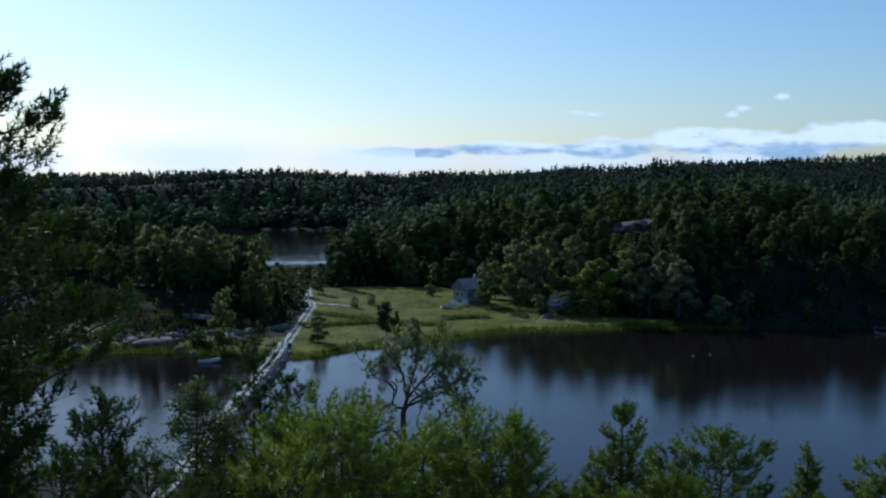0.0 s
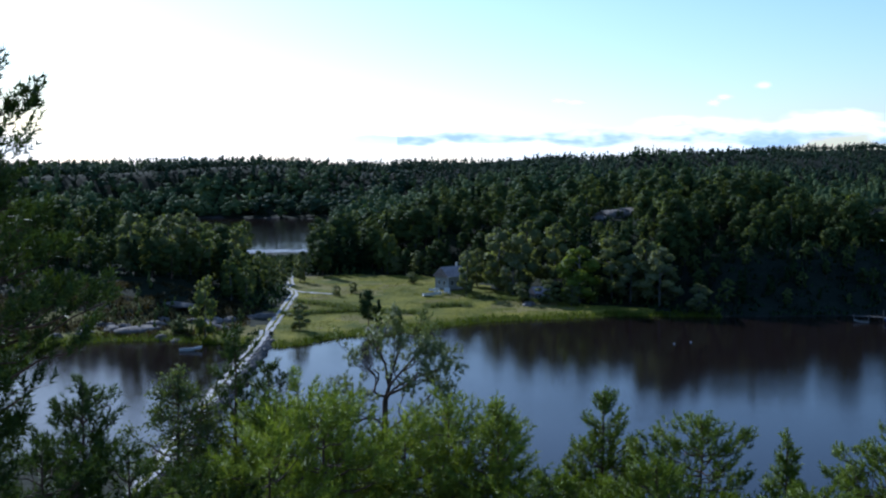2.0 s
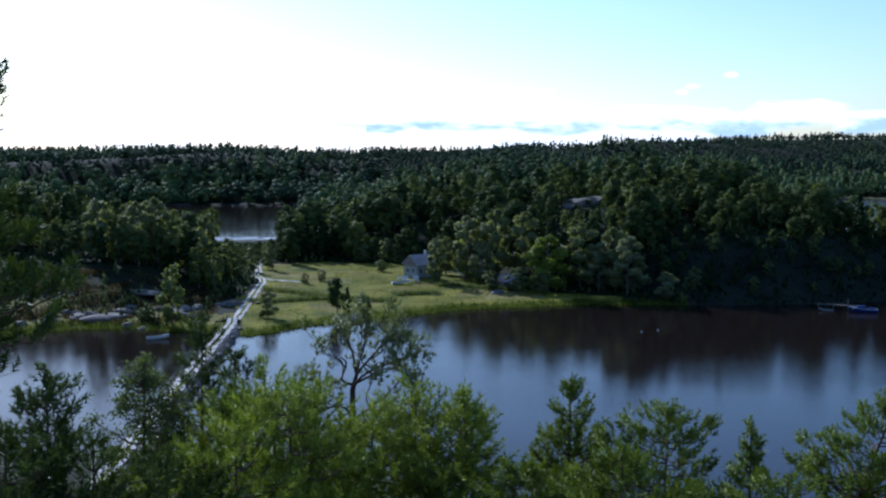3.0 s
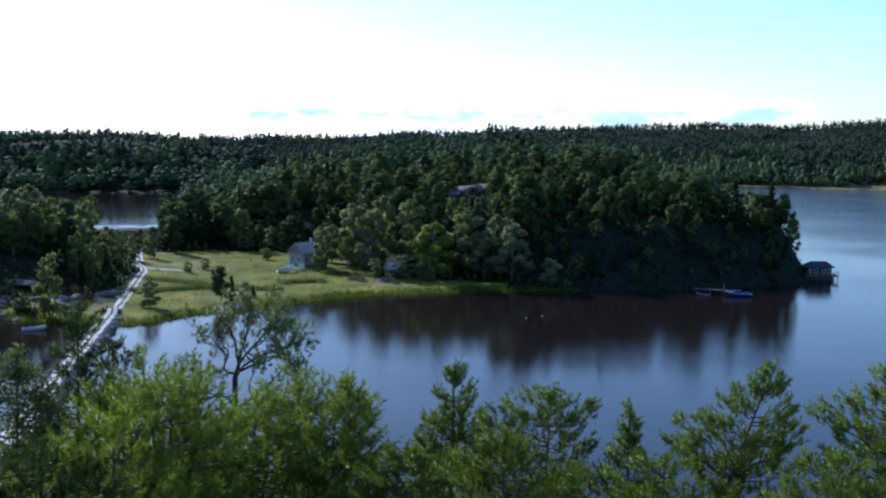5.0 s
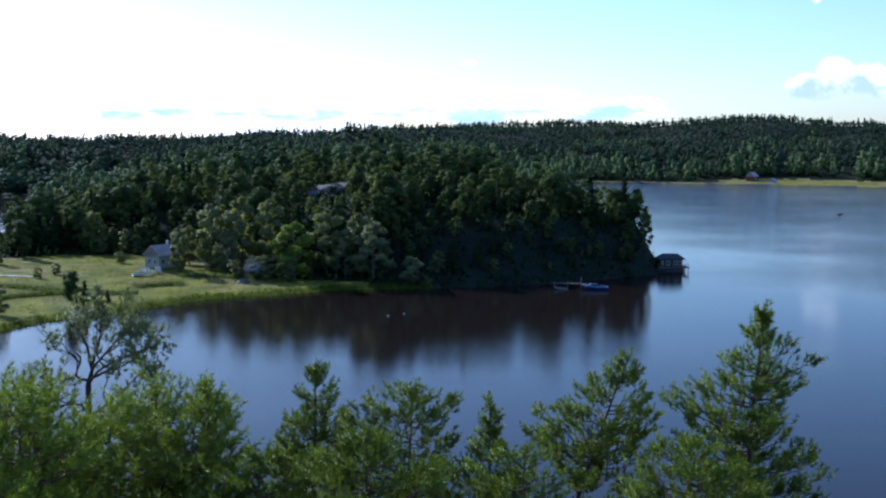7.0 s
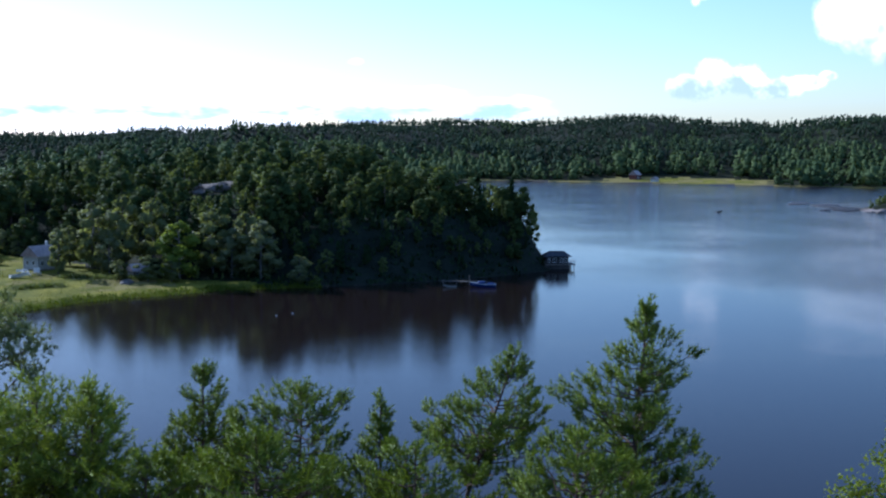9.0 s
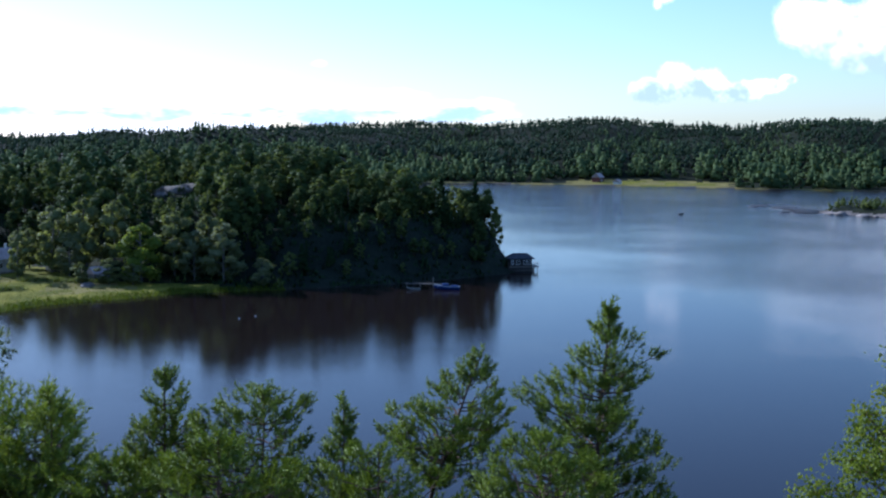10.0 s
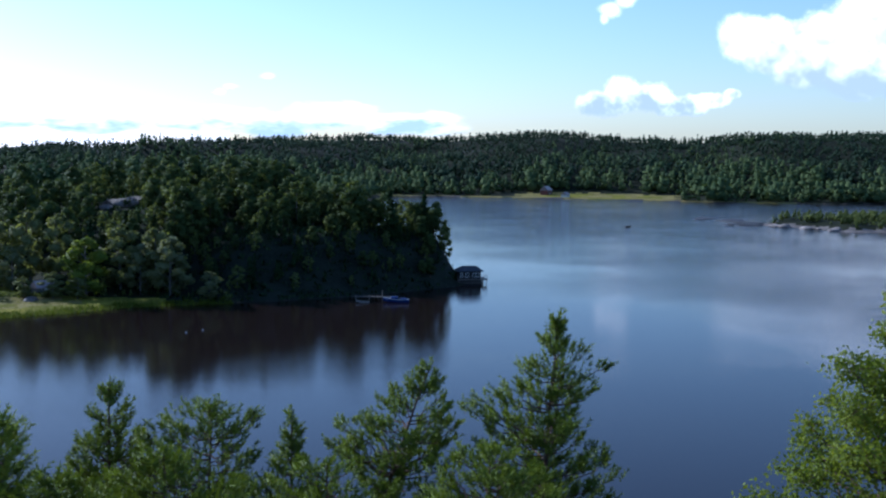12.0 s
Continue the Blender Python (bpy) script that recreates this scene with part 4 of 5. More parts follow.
SINGLES = {
    "birch": single("birch", BIRCH_LEAF, 21, "birch_tree", "grey-green birch at the edge of the meadow"),
    "bright": single("birch", BRIGHT_LEAF, 22, "maple_tree", "wide bright green maple below the knoll"),
    "pale": single("birch", PALE_LEAF, 23, "willow_tree", "pale grey-green willow by the shore"),
    "spruce": single("spruce", None, 24, "spruce_tree", "dark green spruce standing by the meadow"),
    "pine": single("pine", None, 25, "pine_tree", "dark green pine standing by the meadow"),
}
SPOTS = [
    ("birch", 2.05, 323, 12.5, 1.0), ("birch", 3.6, 330, 14.5, 1.15), ("pale", 4.4, 322, 12, 1.1), ("birch", 5.2, 328, 16, 1.0), ("bright", 7.7, 311, 15.5, 1.35),
    ("birch", 6.5, 326, 14, 1.1), ("birch", 9.3, 316, 14, 1.2), ("pale", 10.2, 312, 11, 1.1), ("pale", 11.6, 308, 13, 1.2), ("birch", 10.9, 315, 13, 1.0),
    ("pale", 13.5, 302, 6.0, 1.5), ("birch", 4.9, 309, 4.5, 1.6), ("birch", 6.2, 308, 5.5, 1.8), ("birch", 7.3, 306, 4.5, 1.8),
    ("pine", -2.85, 268, 8.6, 1.0), ("spruce", -2.35, 270, 6.2, 1.2), ("spruce", -1.25, 275, 5.2, 1.1), ("birch", -6.25, 263, 5.0, 1.5), ("birch", -3.6, 322, 2.6, 1.6),
    ("birch", -4.4, 316, 2.4, 1.6), ("spruce", -3.2, 312, 2.8, 1.4), ("birch", -1.4, 372, 5.0, 1.6), ("birch", -0.4, 374, 6.0, 1.4), ("birch", 0.3, 368, 4.0, 1.8),
    ("spruce", -5.4, 375, 16, 1.2), ("spruce", -4.9, 380, 18, 1.2), ("spruce", -4.3, 382, 19, 1.2), ("spruce", -3.7, 380, 18, 1.2), ("spruce", -3.1, 384, 17, 1.2), ("spruce", -2.5, 384, 15, 1.2),
    ("pine", -5.1, 368, 13, 1.1), ("birch", -6.2, 352, 6.8, 0.9), ("birch", -7.0, 346, 6.2, 1.0), ("birch", -7.7, 330, 7.5, 0.9), ("spruce", -8.3, 322, 9, 1.0), ("birch", -9.2, 318, 13, 0.9),
    ("pine", -10.0, 314, 13, 1.0), ("spruce", -10.8, 312, 13, 1.1), ("birch", -11.6, 318, 14, 1.0), ("birch", -12.6, 312, 13, 1.0), ("spruce", -13.4, 314, 12, 1.0), ("birch", -14.4, 312, 13, 1.0),
    ("birch", -11.9, 262, 3.0, 1.6), ("birch", -12.3, 263, 2.4, 1.6), ("birch", 13.9, 425, 13, 0.55), ("pale", 11.3, 374, 10.0, 0.4), ("birch", 2.6, 338, 9, 1.2), ("birch", -0.6, 345, 3.0, 1.8),
    ("pine", 24.5, 346, 9.0, 1.3), ("pine", 24.1, 352, 10.0, 1.3), ("pine", 23.6, 350, 10.5, 1.3), ("pine", 24.35, 334, 6.5, 1.2), ("pine", 24.3, 338, 8.0, 1.3), ("pine", 23.9, 340, 8.5, 1.3),
]
rt = np.random.default_rng(5)
used = set()
for kind, az, d, h, wide in SPOTS:
    m = upright(az, d, h, wide, rt.uniform(0, 6.28))
    if kind in used:
        copy_thing(SINGLES[kind], m)
    else:
        SINGLES[kind].matrix_basis = m
        used.add(kind)


# ---------------------------------------------------------------- ground cover: sedge, meadow tufts, shrubs
def blades(spots, height, mat, rng, each=5, spread=0.4, width=0.12):
    b = Build()
    p = np.repeat(spots, each, 0) + rng.normal(0, spread, (len(spots) * each, 3)) * [1, 1, 0]
    k = len(p)
    lean = rng.normal(0, 0.35, (k, 3)) * [1, 1, 0]
    s = np.repeat(height, each)[:, None] * rng.uniform(0.6, 1.3, (k, 1))
    e = rng.normal(size=(k, 3)) * [1, 1, 0]
    e /= np.linalg.norm(e, axis=1)[:, None]
    tri = np.stack([p - e * width, p + e * width, p + (lean + [0, 0, 1]) * s], 1)
    b.facets(tri, lean * 0.5 + [0, 0, 1], mat, 0.3)
    return b


x, y = rt.uniform(-130, 75, 26000), rt.uniform(236, 300, 26000)
sd = inside(NORTH_SHORE, x, y)
ok = (sd > -1.2) & (sd < 3.2 + 1.2 * waves(x, y, 5, 1.0)) & (np.abs(x + 35.5) > 3.5)
x, y = x[ok], y[ok]
z = np.maximum(ground(x, y), -0.1)
tagged(new("sedge", blades(np.stack([x, y, z], 1), rt.uniform(0.5, 1.1, len(x)), SEDGE, rt).mesh("sedge")), "bright green sedge along the meadow's shore", "sedge", kind="stuff")
x, y = rt.uniform(-42, 62, 9000), rt.uniform(245, 372, 9000)
ok = (inside(MEADOW, x, y) > 2) & (waves(x, y, 7, 4.0) > -0.2)
x, y = x[ok], y[ok]
tagged(new("meadow_tufts", blades(np.stack([x, y, ground(x, y)], 1), rt.uniform(0.12, 0.34, len(x)), TUFT, rt, 5, 0.7, 0.07).mesh("meadow_tufts")),
       "uneven tufts of yellow-green meadow grass", "grass", kind="stuff")
x = rt.uniform(-34, 40, 1500)
y = 321 - 0.28 * (x + 34) * (x < 0) + 3 * np.sin(x / 7) + rt.normal(0, 0.8, 1500) + 14 * (x > 12) - 22
x2 = rt.uniform(-35, -8, 420)
x, y = np.concatenate([x, x2]), np.concatenate([y, 284 + 0.25 * (x2 + 35) + 1.5 * np.sin(x2 / 4) + rt.normal(0, 0.7, 420)])
ok = inside(MEADOW, x, y) > 2
x, y = x[ok], y[ok]
tagged(new("ditch_sedge", blades(np.stack([x, y, ground(x, y)], 1), rt.uniform(0.5, 1.2, len(x)), LEAF, rt, 5, 0.5, 0.14).mesh("ditch_sedge")), "dark rank grass along meadow ditches", "grass", kind="stuff")
x, y = scatter(rt, 30000, -26, 28, 255, 440)
ok = wooded(x, y, 1.0) & (rt.uniform(size=len(x)) < 0.5)
x, y = x[ok], y[ok]
tagged(new("undergrowth", blades(np.stack([x, y, ground(x, y)], 1), rt.uniform(0.5, 1.4, len(x)), SPRUCE, rt, 6, 0.7, 0.3).mesh("undergrowth")), "dark bracken and heather under the trees", "undergrowth", kind="stuff")
SHRUB = [far_template("round", s, 45, 0.75, 3, LEAF) for s in (41, 42, 43)]
x, y = scatter(rt, 2600, -26, 30, 250, 400)
sd = inside(NORTH_SHORE, x, y)
md = inside(MEADOW, x, y)
ok = (sd > 1.0) & (((md < 0) & (md > -9)) | ((sd < 9) & (md < 0))) & (np.abs(x + 37) > 5) & (((x - 8) / 9) ** 2 + ((y - 344) / 12) ** 2 > 1) & ~((x > 66) & (x < 150) & (y < 330) & (rt.uniform(size=len(x)) < 0.85)) & (((x - 152) / 7) ** 2 + ((y - 304) / 6) ** 2 > 1)
ok &= ~((x > -118) & (x < -45) & (y < 282) & (rt.uniform(size=len(x)) < 0.75))
x, y = x[ok], y[ok]
woods("shrubs", "low dark green scrub along wood edges and shores", np.stack([x, y, ground(x, y) - 0.5, rt.uniform(0.14, 0.34, len(x)), rt.integers(0, 3, len(x))], 1), SHRUB, rt)
x, y = rt.uniform(-125, -42, 5200), rt.uniform(248, 292, 5200)
ok = (inside(NORTH_SHORE, x, y) > 2) & (waves(x, y, 6, 4.0) > -0.35)
x, y = x[ok], y[ok]
tagged(new("heather", blades(np.stack([x, y, ground(x, y)], 1), rt.uniform(0.3, 0.9, len(x)), HEATH, rt, 5, 0.55, 0.2).mesh("heather")), "brown heather and dry grass on a stony bank", "heather", kind="stuff")
x, y = rt.uniform(-125, -42, 80), rt.uniform(250, 290, 80)
ok = (inside(NORTH_SHORE, x, y) > 4) & (np.abs(x + 37) > 7)
x, y = x[ok], y[ok]
woods("bank_scrub", "low green juniper scrub on a stony bank", np.stack([x, y, ground(x, y) - 0.3, rt.uniform(0.1, 0.42, len(x)), rt.integers(0, 3, len(x))], 1), SHRUB, rt)
x, y = rt.uniform(420, 600, 1150), rt.uniform(400, 530, 1150)
sd = inside(SKERRY, x, y)
ok = sd > 8 + 4 * waves(x, y, 6, 2.0)
x, y = x[ok], y[ok]
woods("skerry_scrub", "green scrub on a granite skerry", np.stack([x, y, ground(x, y) - 0.4, rt.uniform(0.22, 0.5, len(x)) + 0.12 * waves(x, y, 7, 1.0), rt.integers(0, 3, len(x))], 1), SHRUB, rt, 1.5)


# ---------------------------------------------------------------- rocks
def rock_build(seed, size, mat):
    b = bmesh.new()
    bmesh.ops.create_icosphere(b, subdivisions=3, radius=1.0)
    off = Vector((seed * 3.1, seed * 1.7, 0))
    for v in b.verts:
        n1 = noise.noise(v.co * 1.3 + off) * 0.35 + noise.noise(v.co * 3.5 + off) * 0.12
        v.co *= 1 + n1
        v.co.z = max(v.co.z, -0.35)
        v.co = Vector((v.co.x * size[0], v.co.y * size[1], v.co.z * size[2]))
    for f in b.faces:
        f.smooth = True
    me = bpy.data.meshes.new("boulder")
    b.to_mesh(me)
    b.free()
    me.materials.append(mat)
    return me


def boulder(x, y, size, seed, label="weathered grey granite boulder", z=None, mat=ROCK):
    ob = tagged(new("boulder", rock_build(seed, size, mat)), label, "rock")
    ob.location = (x, y, (ground_at(x, y) if z is None else z) - 0.1 * size[2])
    ob.rotation_euler = (0, 0, seed * 0.9)
    return ob


for k, (az, d, sx, sy, sz) in enumerate([(-2.6, 265, 1.6, 1.4, 1.2), (-15.2, 270, 3.6, 2.2, 0.8), (-13.2, 272, 2.6, 1.6, 0.9), (-11.2, 274, 3.0, 1.6, 0.9),
                                         (-9.6, 276, 2.4, 1.5, 0.9), (-8.6, 280, 1.8, 1.3, 0.8), (-16.5, 266, 2.2, 1.5, 0.9), (-13.9, 268, 7.5, 3.4, 1.0), (-10.6, 274, 6.0, 2.8, 0.8), (-12.2, 284, 6.0, 2.6, 0.8), (-8.0, 282, 3.4, 2.0, 0.9), (5.2, 306, 3.2, 1.6, 0.9), (9.3, 375, 7.0, 3.4, 1.9),
                                         (8.7, 372, 3.2, 2.4, 1.2)]):
    boulder(*polar(az, d), (sx, sy, sz), k + 1)
boulder(*polar(-1.75, 265), (3.2, 2.0, 1.4), 12, "broad pale granite boulder between young trees", None, PALE_ROCK)
boulder(*polar(-2.35, 264), (1.5, 1.2, 0.8), 13, "small pale granite boulder by the shore", None, PALE_ROCK)
rk = np.random.default_rng(17)
for k in range(16):
    s = rk.uniform(0.5, 1.5)
    boulder(*polar(rk.uniform(-18, -8.6), rk.uniform(257, 282)), (s * 1.5, s, s * rk.uniform(0.5, 0.9)), k + 71, "small weathered stone on the grassy bank")
for k in range(20):
    f = rk.uniform(0, 1) ** 1.2
    x, y = np.interp(f, [0, 0.3, 0.55, 1], [429, 436, 435, 512]), np.interp(f, [0, 0.3, 0.55, 1], [497, 472, 446, 412])
    s = rk.uniform(0.9, 4.0)
    boulder(x + rk.normal(0, 2), y + rk.normal(0, 2), (s * 1.5, s, s * rk.uniform(0.3, 0.6)), k + 31, "pale rounded granite slab at the water's edge", 0.35, PALE_ROCK)
for x, y, s in ((420, 502, 2.4), (411, 508, 1.8), (428, 514, 3.4), (436, 528, 4.4), (443, 548, 4.6), (440, 566, 3.6), (430, 560, 2.2)):
    boulder(x, y, (s * 3.0, s * 1.5, 0.45), int(s * 10), "flat dark rock just above the water", 0.1, SHORE_ROCK)


# ---------------------------------------------------------------- road and causeway
def draped(name, label, path, width, mat, lift, rng, rough=0.15):
    """A strip of road laid on the ground along a line."""
    p = np.array(path, float)
    seg = np.concatenate([[0], np.cumsum(np.linalg.norm(np.diff(p, axis=0), axis=1))])
    s = np.arange(0, seg[-1], 1.5)
    c = np.stack([np.interp(s, seg, p[:, 0]), np.interp(s, seg, p[:, 1])], 1)
    t = np.gradient(c, axis=0)
    t /= np.linalg.norm(t, axis=1)[:, None]
    nrm = np.stack([-t[:, 1], t[:, 0]], 1)
    cols = []
    for u in (-1, -0.5, 0, 0.5, 1):
        q = c + nrm * (u * width / 2 + rng.normal(0, rough, (len(c), 1)) * (abs(u) == 1))
        z = lift(q[:, 0], q[:, 1]) + 0.06 * (1 - abs(u))
        cols.append(np.stack([q[:, 0], q[:, 1], z], 1))
    v = np.stack(cols, 1)
    k, n = v.shape[:2]
    i, j = np.meshgrid(np.arange(k - 1), np.arange(n - 1), indexing="ij")
    f = np.stack([i * n + j, i * n + j + 1, (i + 1) * n + j + 1, (i + 1) * n + j], -1).reshape(-1, 4)
    b = Build()
    b.add(v.reshape(-1, 3), f, mat)
    return tagged(new(name, b.mesh(name, True)), label, "road", kind="structure")


CAUSE = [(-33.6, 128), (-34.0, 160), (-34.6, 200), (-35.2, 244), (-35.6, 280), (-36, 316)]


def causeway():
    b = Build()
    p = np.array(CAUSE)
    y = np.arange(128, 252, 1.0)
    x = np.interp(y, p[:, 1], p[:, 0])
    r = np.random.default_rng(8)
    cols = []
    for u, z in ((-4.0, -2.0), (-2.4, 0.2), (-1.45, 1.2), (0, 1.35), (1.45, 1.2), (2.4, 0.2), (4.0, -2.0)):
        cols.append(np.stack([x + u + r.normal(0, 0.22, len(y)) * (abs(u) > 2), y, z + r.normal(0, 0.12, len(y)) * (abs(u) > 2)], 1))
    v = np.stack(cols, 1)
    k, n = v.shape[:2]
    i, j = np.meshgrid(np.arange(k - 1), np.arange(n - 1), indexing="ij")
    f = np.stack([i * n + j, i * n + j + 1, (i + 1) * n + j + 1, (i + 1) * n + j], -1).reshape(-1, 4)
    b.add(v.reshape(-1, 3), f, ROCK)
    return tagged(new("causeway", b.mesh("causeway")), "low stone causeway crossing the lake", "causeway", kind="structure")


causeway()
rr = np.random.default_rng(9)
deck = lambda x, y: np.where(y < 252, 1.44, np.interp(y, [250, 258], [1.44, 0]) * (y < 258) + np.maximum(ground(x, y) + 0.12, np.interp(y, [250, 262], [1.44, 0.3])) * (y >= 252))
ROAD = CAUSE + [(-37.5, 326), (-40.5, 334), (-40.0, 342), (-42.0, 356), (-44, 376)]
draped("road", "pale gravel track over the causeway to the meadow", ROAD, 2.2, GRAVEL, deck, rr)
verge = draped("road_verge", "thin strip of worn grass between wheel tracks", ROAD, 0.55, GRASS, lambda x, y: deck(x, y) + 0.08, rr, 0.12)
draped("path", "short gravel spur across the meadow", [(-37, 325), (-34, 322), (-29, 319), (-24, 317)], 1.6, GRAVEL, lambda x, y: ground(x, y) + 0.1, rr, 0.3)
for k in range(46):
    yy = rr.uniform(150, 250)
    side = rr.choice([-1, 1])
    xx = np.interp(yy, [128, 244], [-33.6, -35.2]) + side * rr.uniform(1.7, 2.6)
    s = rr.uniform(0.35, 0.85)
    boulder(xx, yy, (s * 1.3, s, s * 0.8), 60 + k % 6, "grey stone on the causeway's edge", 0.55)


# ---------------------------------------------------------------- buildings and boats
WHITE = paint("white_paint", (0.78, 0.77, 0.74))
GREY_WALL = paint("grey_boarding", (0.40, 0.40, 0.39), 0.7)
ROOF = material("grey_roof_tiles", (0.32, 0.25, 0.235), (0.56, 0.46, 0.435), 0.9, 0.8, 0.5, 7)
DARK_ROOF = material("dark_felt_roof", (0.025, 0.028, 0.035), (0.06, 0.065, 0.08), 0.9, 0.75, 0.4, 7)
DARK_STONE = material("dark_stone", (0.02, 0.018, 0.016), (0.07, 0.062, 0.055), 0.5, 0.7, 0.6, 7)
DARK_WALL = material("dark_boarding", (0.02, 0.016, 0.014), (0.06, 0.045, 0.04), 1.2, 0.8, 0.4, 6)
RED_WALL = material("falu_red_boarding", (0.10, 0.035, 0.028), (0.17, 0.06, 0.048), 1.0, 0.85, 0.3, 6)
BLUE = paint("blue_hull", (0.012, 0.04, 0.19), 0.4)
# darker copy of TIMBER: the shade over the jetty is put into its colour
SHADED_TIMBER = material("shaded_timber", (0.03, 0.026, 0.022), (0.08, 0.07, 0.06), 1.4, 0.8, 0.4, 7)
TIMBER = material("grey_timber", (0.10, 0.085, 0.07), (0.24, 0.21, 0.18), 1.4, 0.85, 0.4, 7)
GLASS = bpy.data.materials.new("window_glass")
GLASS.use_nodes = True
GLASS.node_tree.nodes["Principled BSDF"].inputs["Base Color"].default_value = (0.015, 0.02, 0.025, 1)
GLASS.node_tree.nodes["Principled BSDF"].inputs["Roughness"].default_value = 0.04


def block(b, lo, hi, mat, bevel=0.0):
    """A box with chamfered upright and top edges."""
    (x0, y0, z0), (x1, y1, z1) = lo, hi
    c = bevel or min(x1 - x0, y1 - y0, z1 - z0) * 0.08
    ring = [(x0 + c, y0), (x1 - c, y0), (x1, y0 + c), (x1, y1 - c), (x1 - c, y1), (x0 + c, y1), (x0, y1 - c), (x0, y0 + c)]
    cx, cy = (x0 + x1) / 2, (y0 + y1) / 2
    v = [(x, y, z0) for x, y in ring] + [(x, y, z1 - c) for x, y in ring]
    v += [(x + (c if x < cx else -c) * 0.7, y + (c if y < cy else -c) * 0.7, z1) for x, y in ring]
    f = [(i + 8 * k, (i + 1) % 8 + 8 * k, (i + 1) % 8 + 8 * k + 8, i + 8 * k + 8) for k in (0, 1) for i in range(8)]
    b.add(v, f, mat)
    b.f.append((np.array([[b.n - 8 + i for i in range(8)], [b.n - 17 - i for i in range(8)]]), mat))


def one(name, parent, lo, hi, mat, label="", bevel=0.0):
    b = Build()
    block(b, lo, hi, mat, bevel)
    return part(name, b.mesh(name), parent, label)


def hip_roof(name, parent, x0, x1, y0, y1, z, ridge, mat, inset, thick=0.18, label=""):
    """A hipped or (inset 0) gabled roof with real thickness; its ridge runs along x."""
    b = Build()
    ym = (y0 + y1) / 2
    up = [(x0, y0, z), (x1, y0, z), (x1, y1, z), (x0, y1, z), (x0 + inset, ym, ridge), (x1 - inset, ym, ridge)]
    v = up + [(x, y, h - thick) for x, y, h in up]
    b.add(v, [(0, 1, 5, 4), (2, 3, 4, 5), (7, 6, 10, 11), (9, 8, 11, 10), (0, 6, 7, 1), (1, 7, 8, 2), (2, 8, 9, 3), (3, 9, 6, 0)], mat)
    b.f.append((np.array([(1, 2, 5), (3, 0, 4), (8, 7, 11), (6, 9, 10)]), mat))
    return part(name, b.mesh(name), parent, label)


def window(parent, x, z, w, h, y, side=-1, across="x"):
    """A window with frame, pane and glazing bars, set in a wall that faces along side."""
    def put(lo, hi):
        if across == "x":
            return (lo[0], min(lo[1] * side, hi[1] * side) + y, lo[2]), (hi[0], max(lo[1] * side, hi[1] * side) + y, hi[2])
        return (min(lo[1] * side, hi[1] * side) + y, lo[0], lo[2]), (max(lo[1] * side, hi[1] * side) + y, hi[0], hi[2])
    b = Build()
    t = 0.09
    for lo, hi in (((x - w / 2 - t, -0.02, z - t), (x - w / 2, 0.06, z + h + t)), ((x + w / 2, -0.02, z - t), (x + w / 2 + t, 0.06, z + h + t)),
                   ((x - w / 2, -0.02, z + h), (x + w / 2, 0.06, z + h + t)), ((x - w / 2, -0.02, z - t), (x + w / 2, 0.08, z)),
                   ((x - 0.03, -0.02, z), (x + 0.03, 0.05, z + h))):
        block(b, *put(lo, hi), WHITE, 0.01)
    win = part("window", b.mesh("window"), parent, "white-framed window")
    one("pane", win, *put((x - w / 2, -0.05, z), (x + w / 2, 0.02, z + h)), GLASS, "dark glass", 0.004)
    return win


def gabled_walls(name, parent, x0, x1, y0, y1, z0, z1, ridge, mat, label=""):
    """Four walls with gables at both ends in x."""
    b = Build()
    ym = (y0 + y1) / 2
    v = [(x0, y0, z0), (x1, y0, z0), (x1, y1, z0), (x0, y1, z0), (x0, y0, z1), (x1, y0, z1), (x1, y1, z1), (x0, y1, z1), (x0, ym, ridge), (x1, ym, ridge)]
    b.add(v, [(0, 1, 5, 4), (2, 3, 7, 6)], mat)
    b.f.append((np.array([(1, 2, 6, 9, 5), (3, 0, 4, 8, 7)]), mat))
    return part(name, b.mesh(name), parent, label)


def dwelling():
    x, y = polar(1.28, 332)
    h = tagged(new("house"), "small grey-white wooden house with a tiled hip roof", "house")
    h.location, h.rotation_euler = (x, y, ground_at(x, y) - 0.2), (0, 0, radians(38))
    one("plinth", h, (-3.4, -3.1, -0.6), (3.4, 3.1, 0.5), ROCK, "rough stone plinth")
    gabled_walls("wall", h, -3.3, 3.3, -3.0, 3.0, 0.5, 4.2, 6.5, GREY_WALL, "grey-white boarded walls")
    roof = hip_roof("roof", h, -3.8, 3.8, -3.5, 3.5, 4.05, 6.75, ROOF, 0.0)
    one("chimney", roof, (1.9, -0.3, 6.0), (2.45, 0.3, 7.8), WHITE, "white plastered chimney")
    for wx in (-1.9, 0.2, 2.1):
        window(h, wx, 1.6, 0.95, 1.3, -3.0)
    for wy in (-1.2, 1.2):
        window(h, wy, 1.6, 0.9, 1.2, -3.3, -1, "y")
    d = one("door", h, (3.3, -0.5, 0.5), (3.38, 0.5, 2.55), WHITE, "white door")
    one("handle", d, (3.38, 0.3, 1.45), (3.43, 0.38, 1.55), TIMBER)
    one("doorstep", h, (3.4, -0.7, -0.1), (4.3, 0.7, 0.45), ROCK)
    for sx in (-1, 1):
        one("gutter", h, (-3.8, sx * 3.5 - 0.06, 3.93), (3.8, sx * 3.5 + 0.06, 4.03), WHITE, "white gutter")
    return h


dwelling()


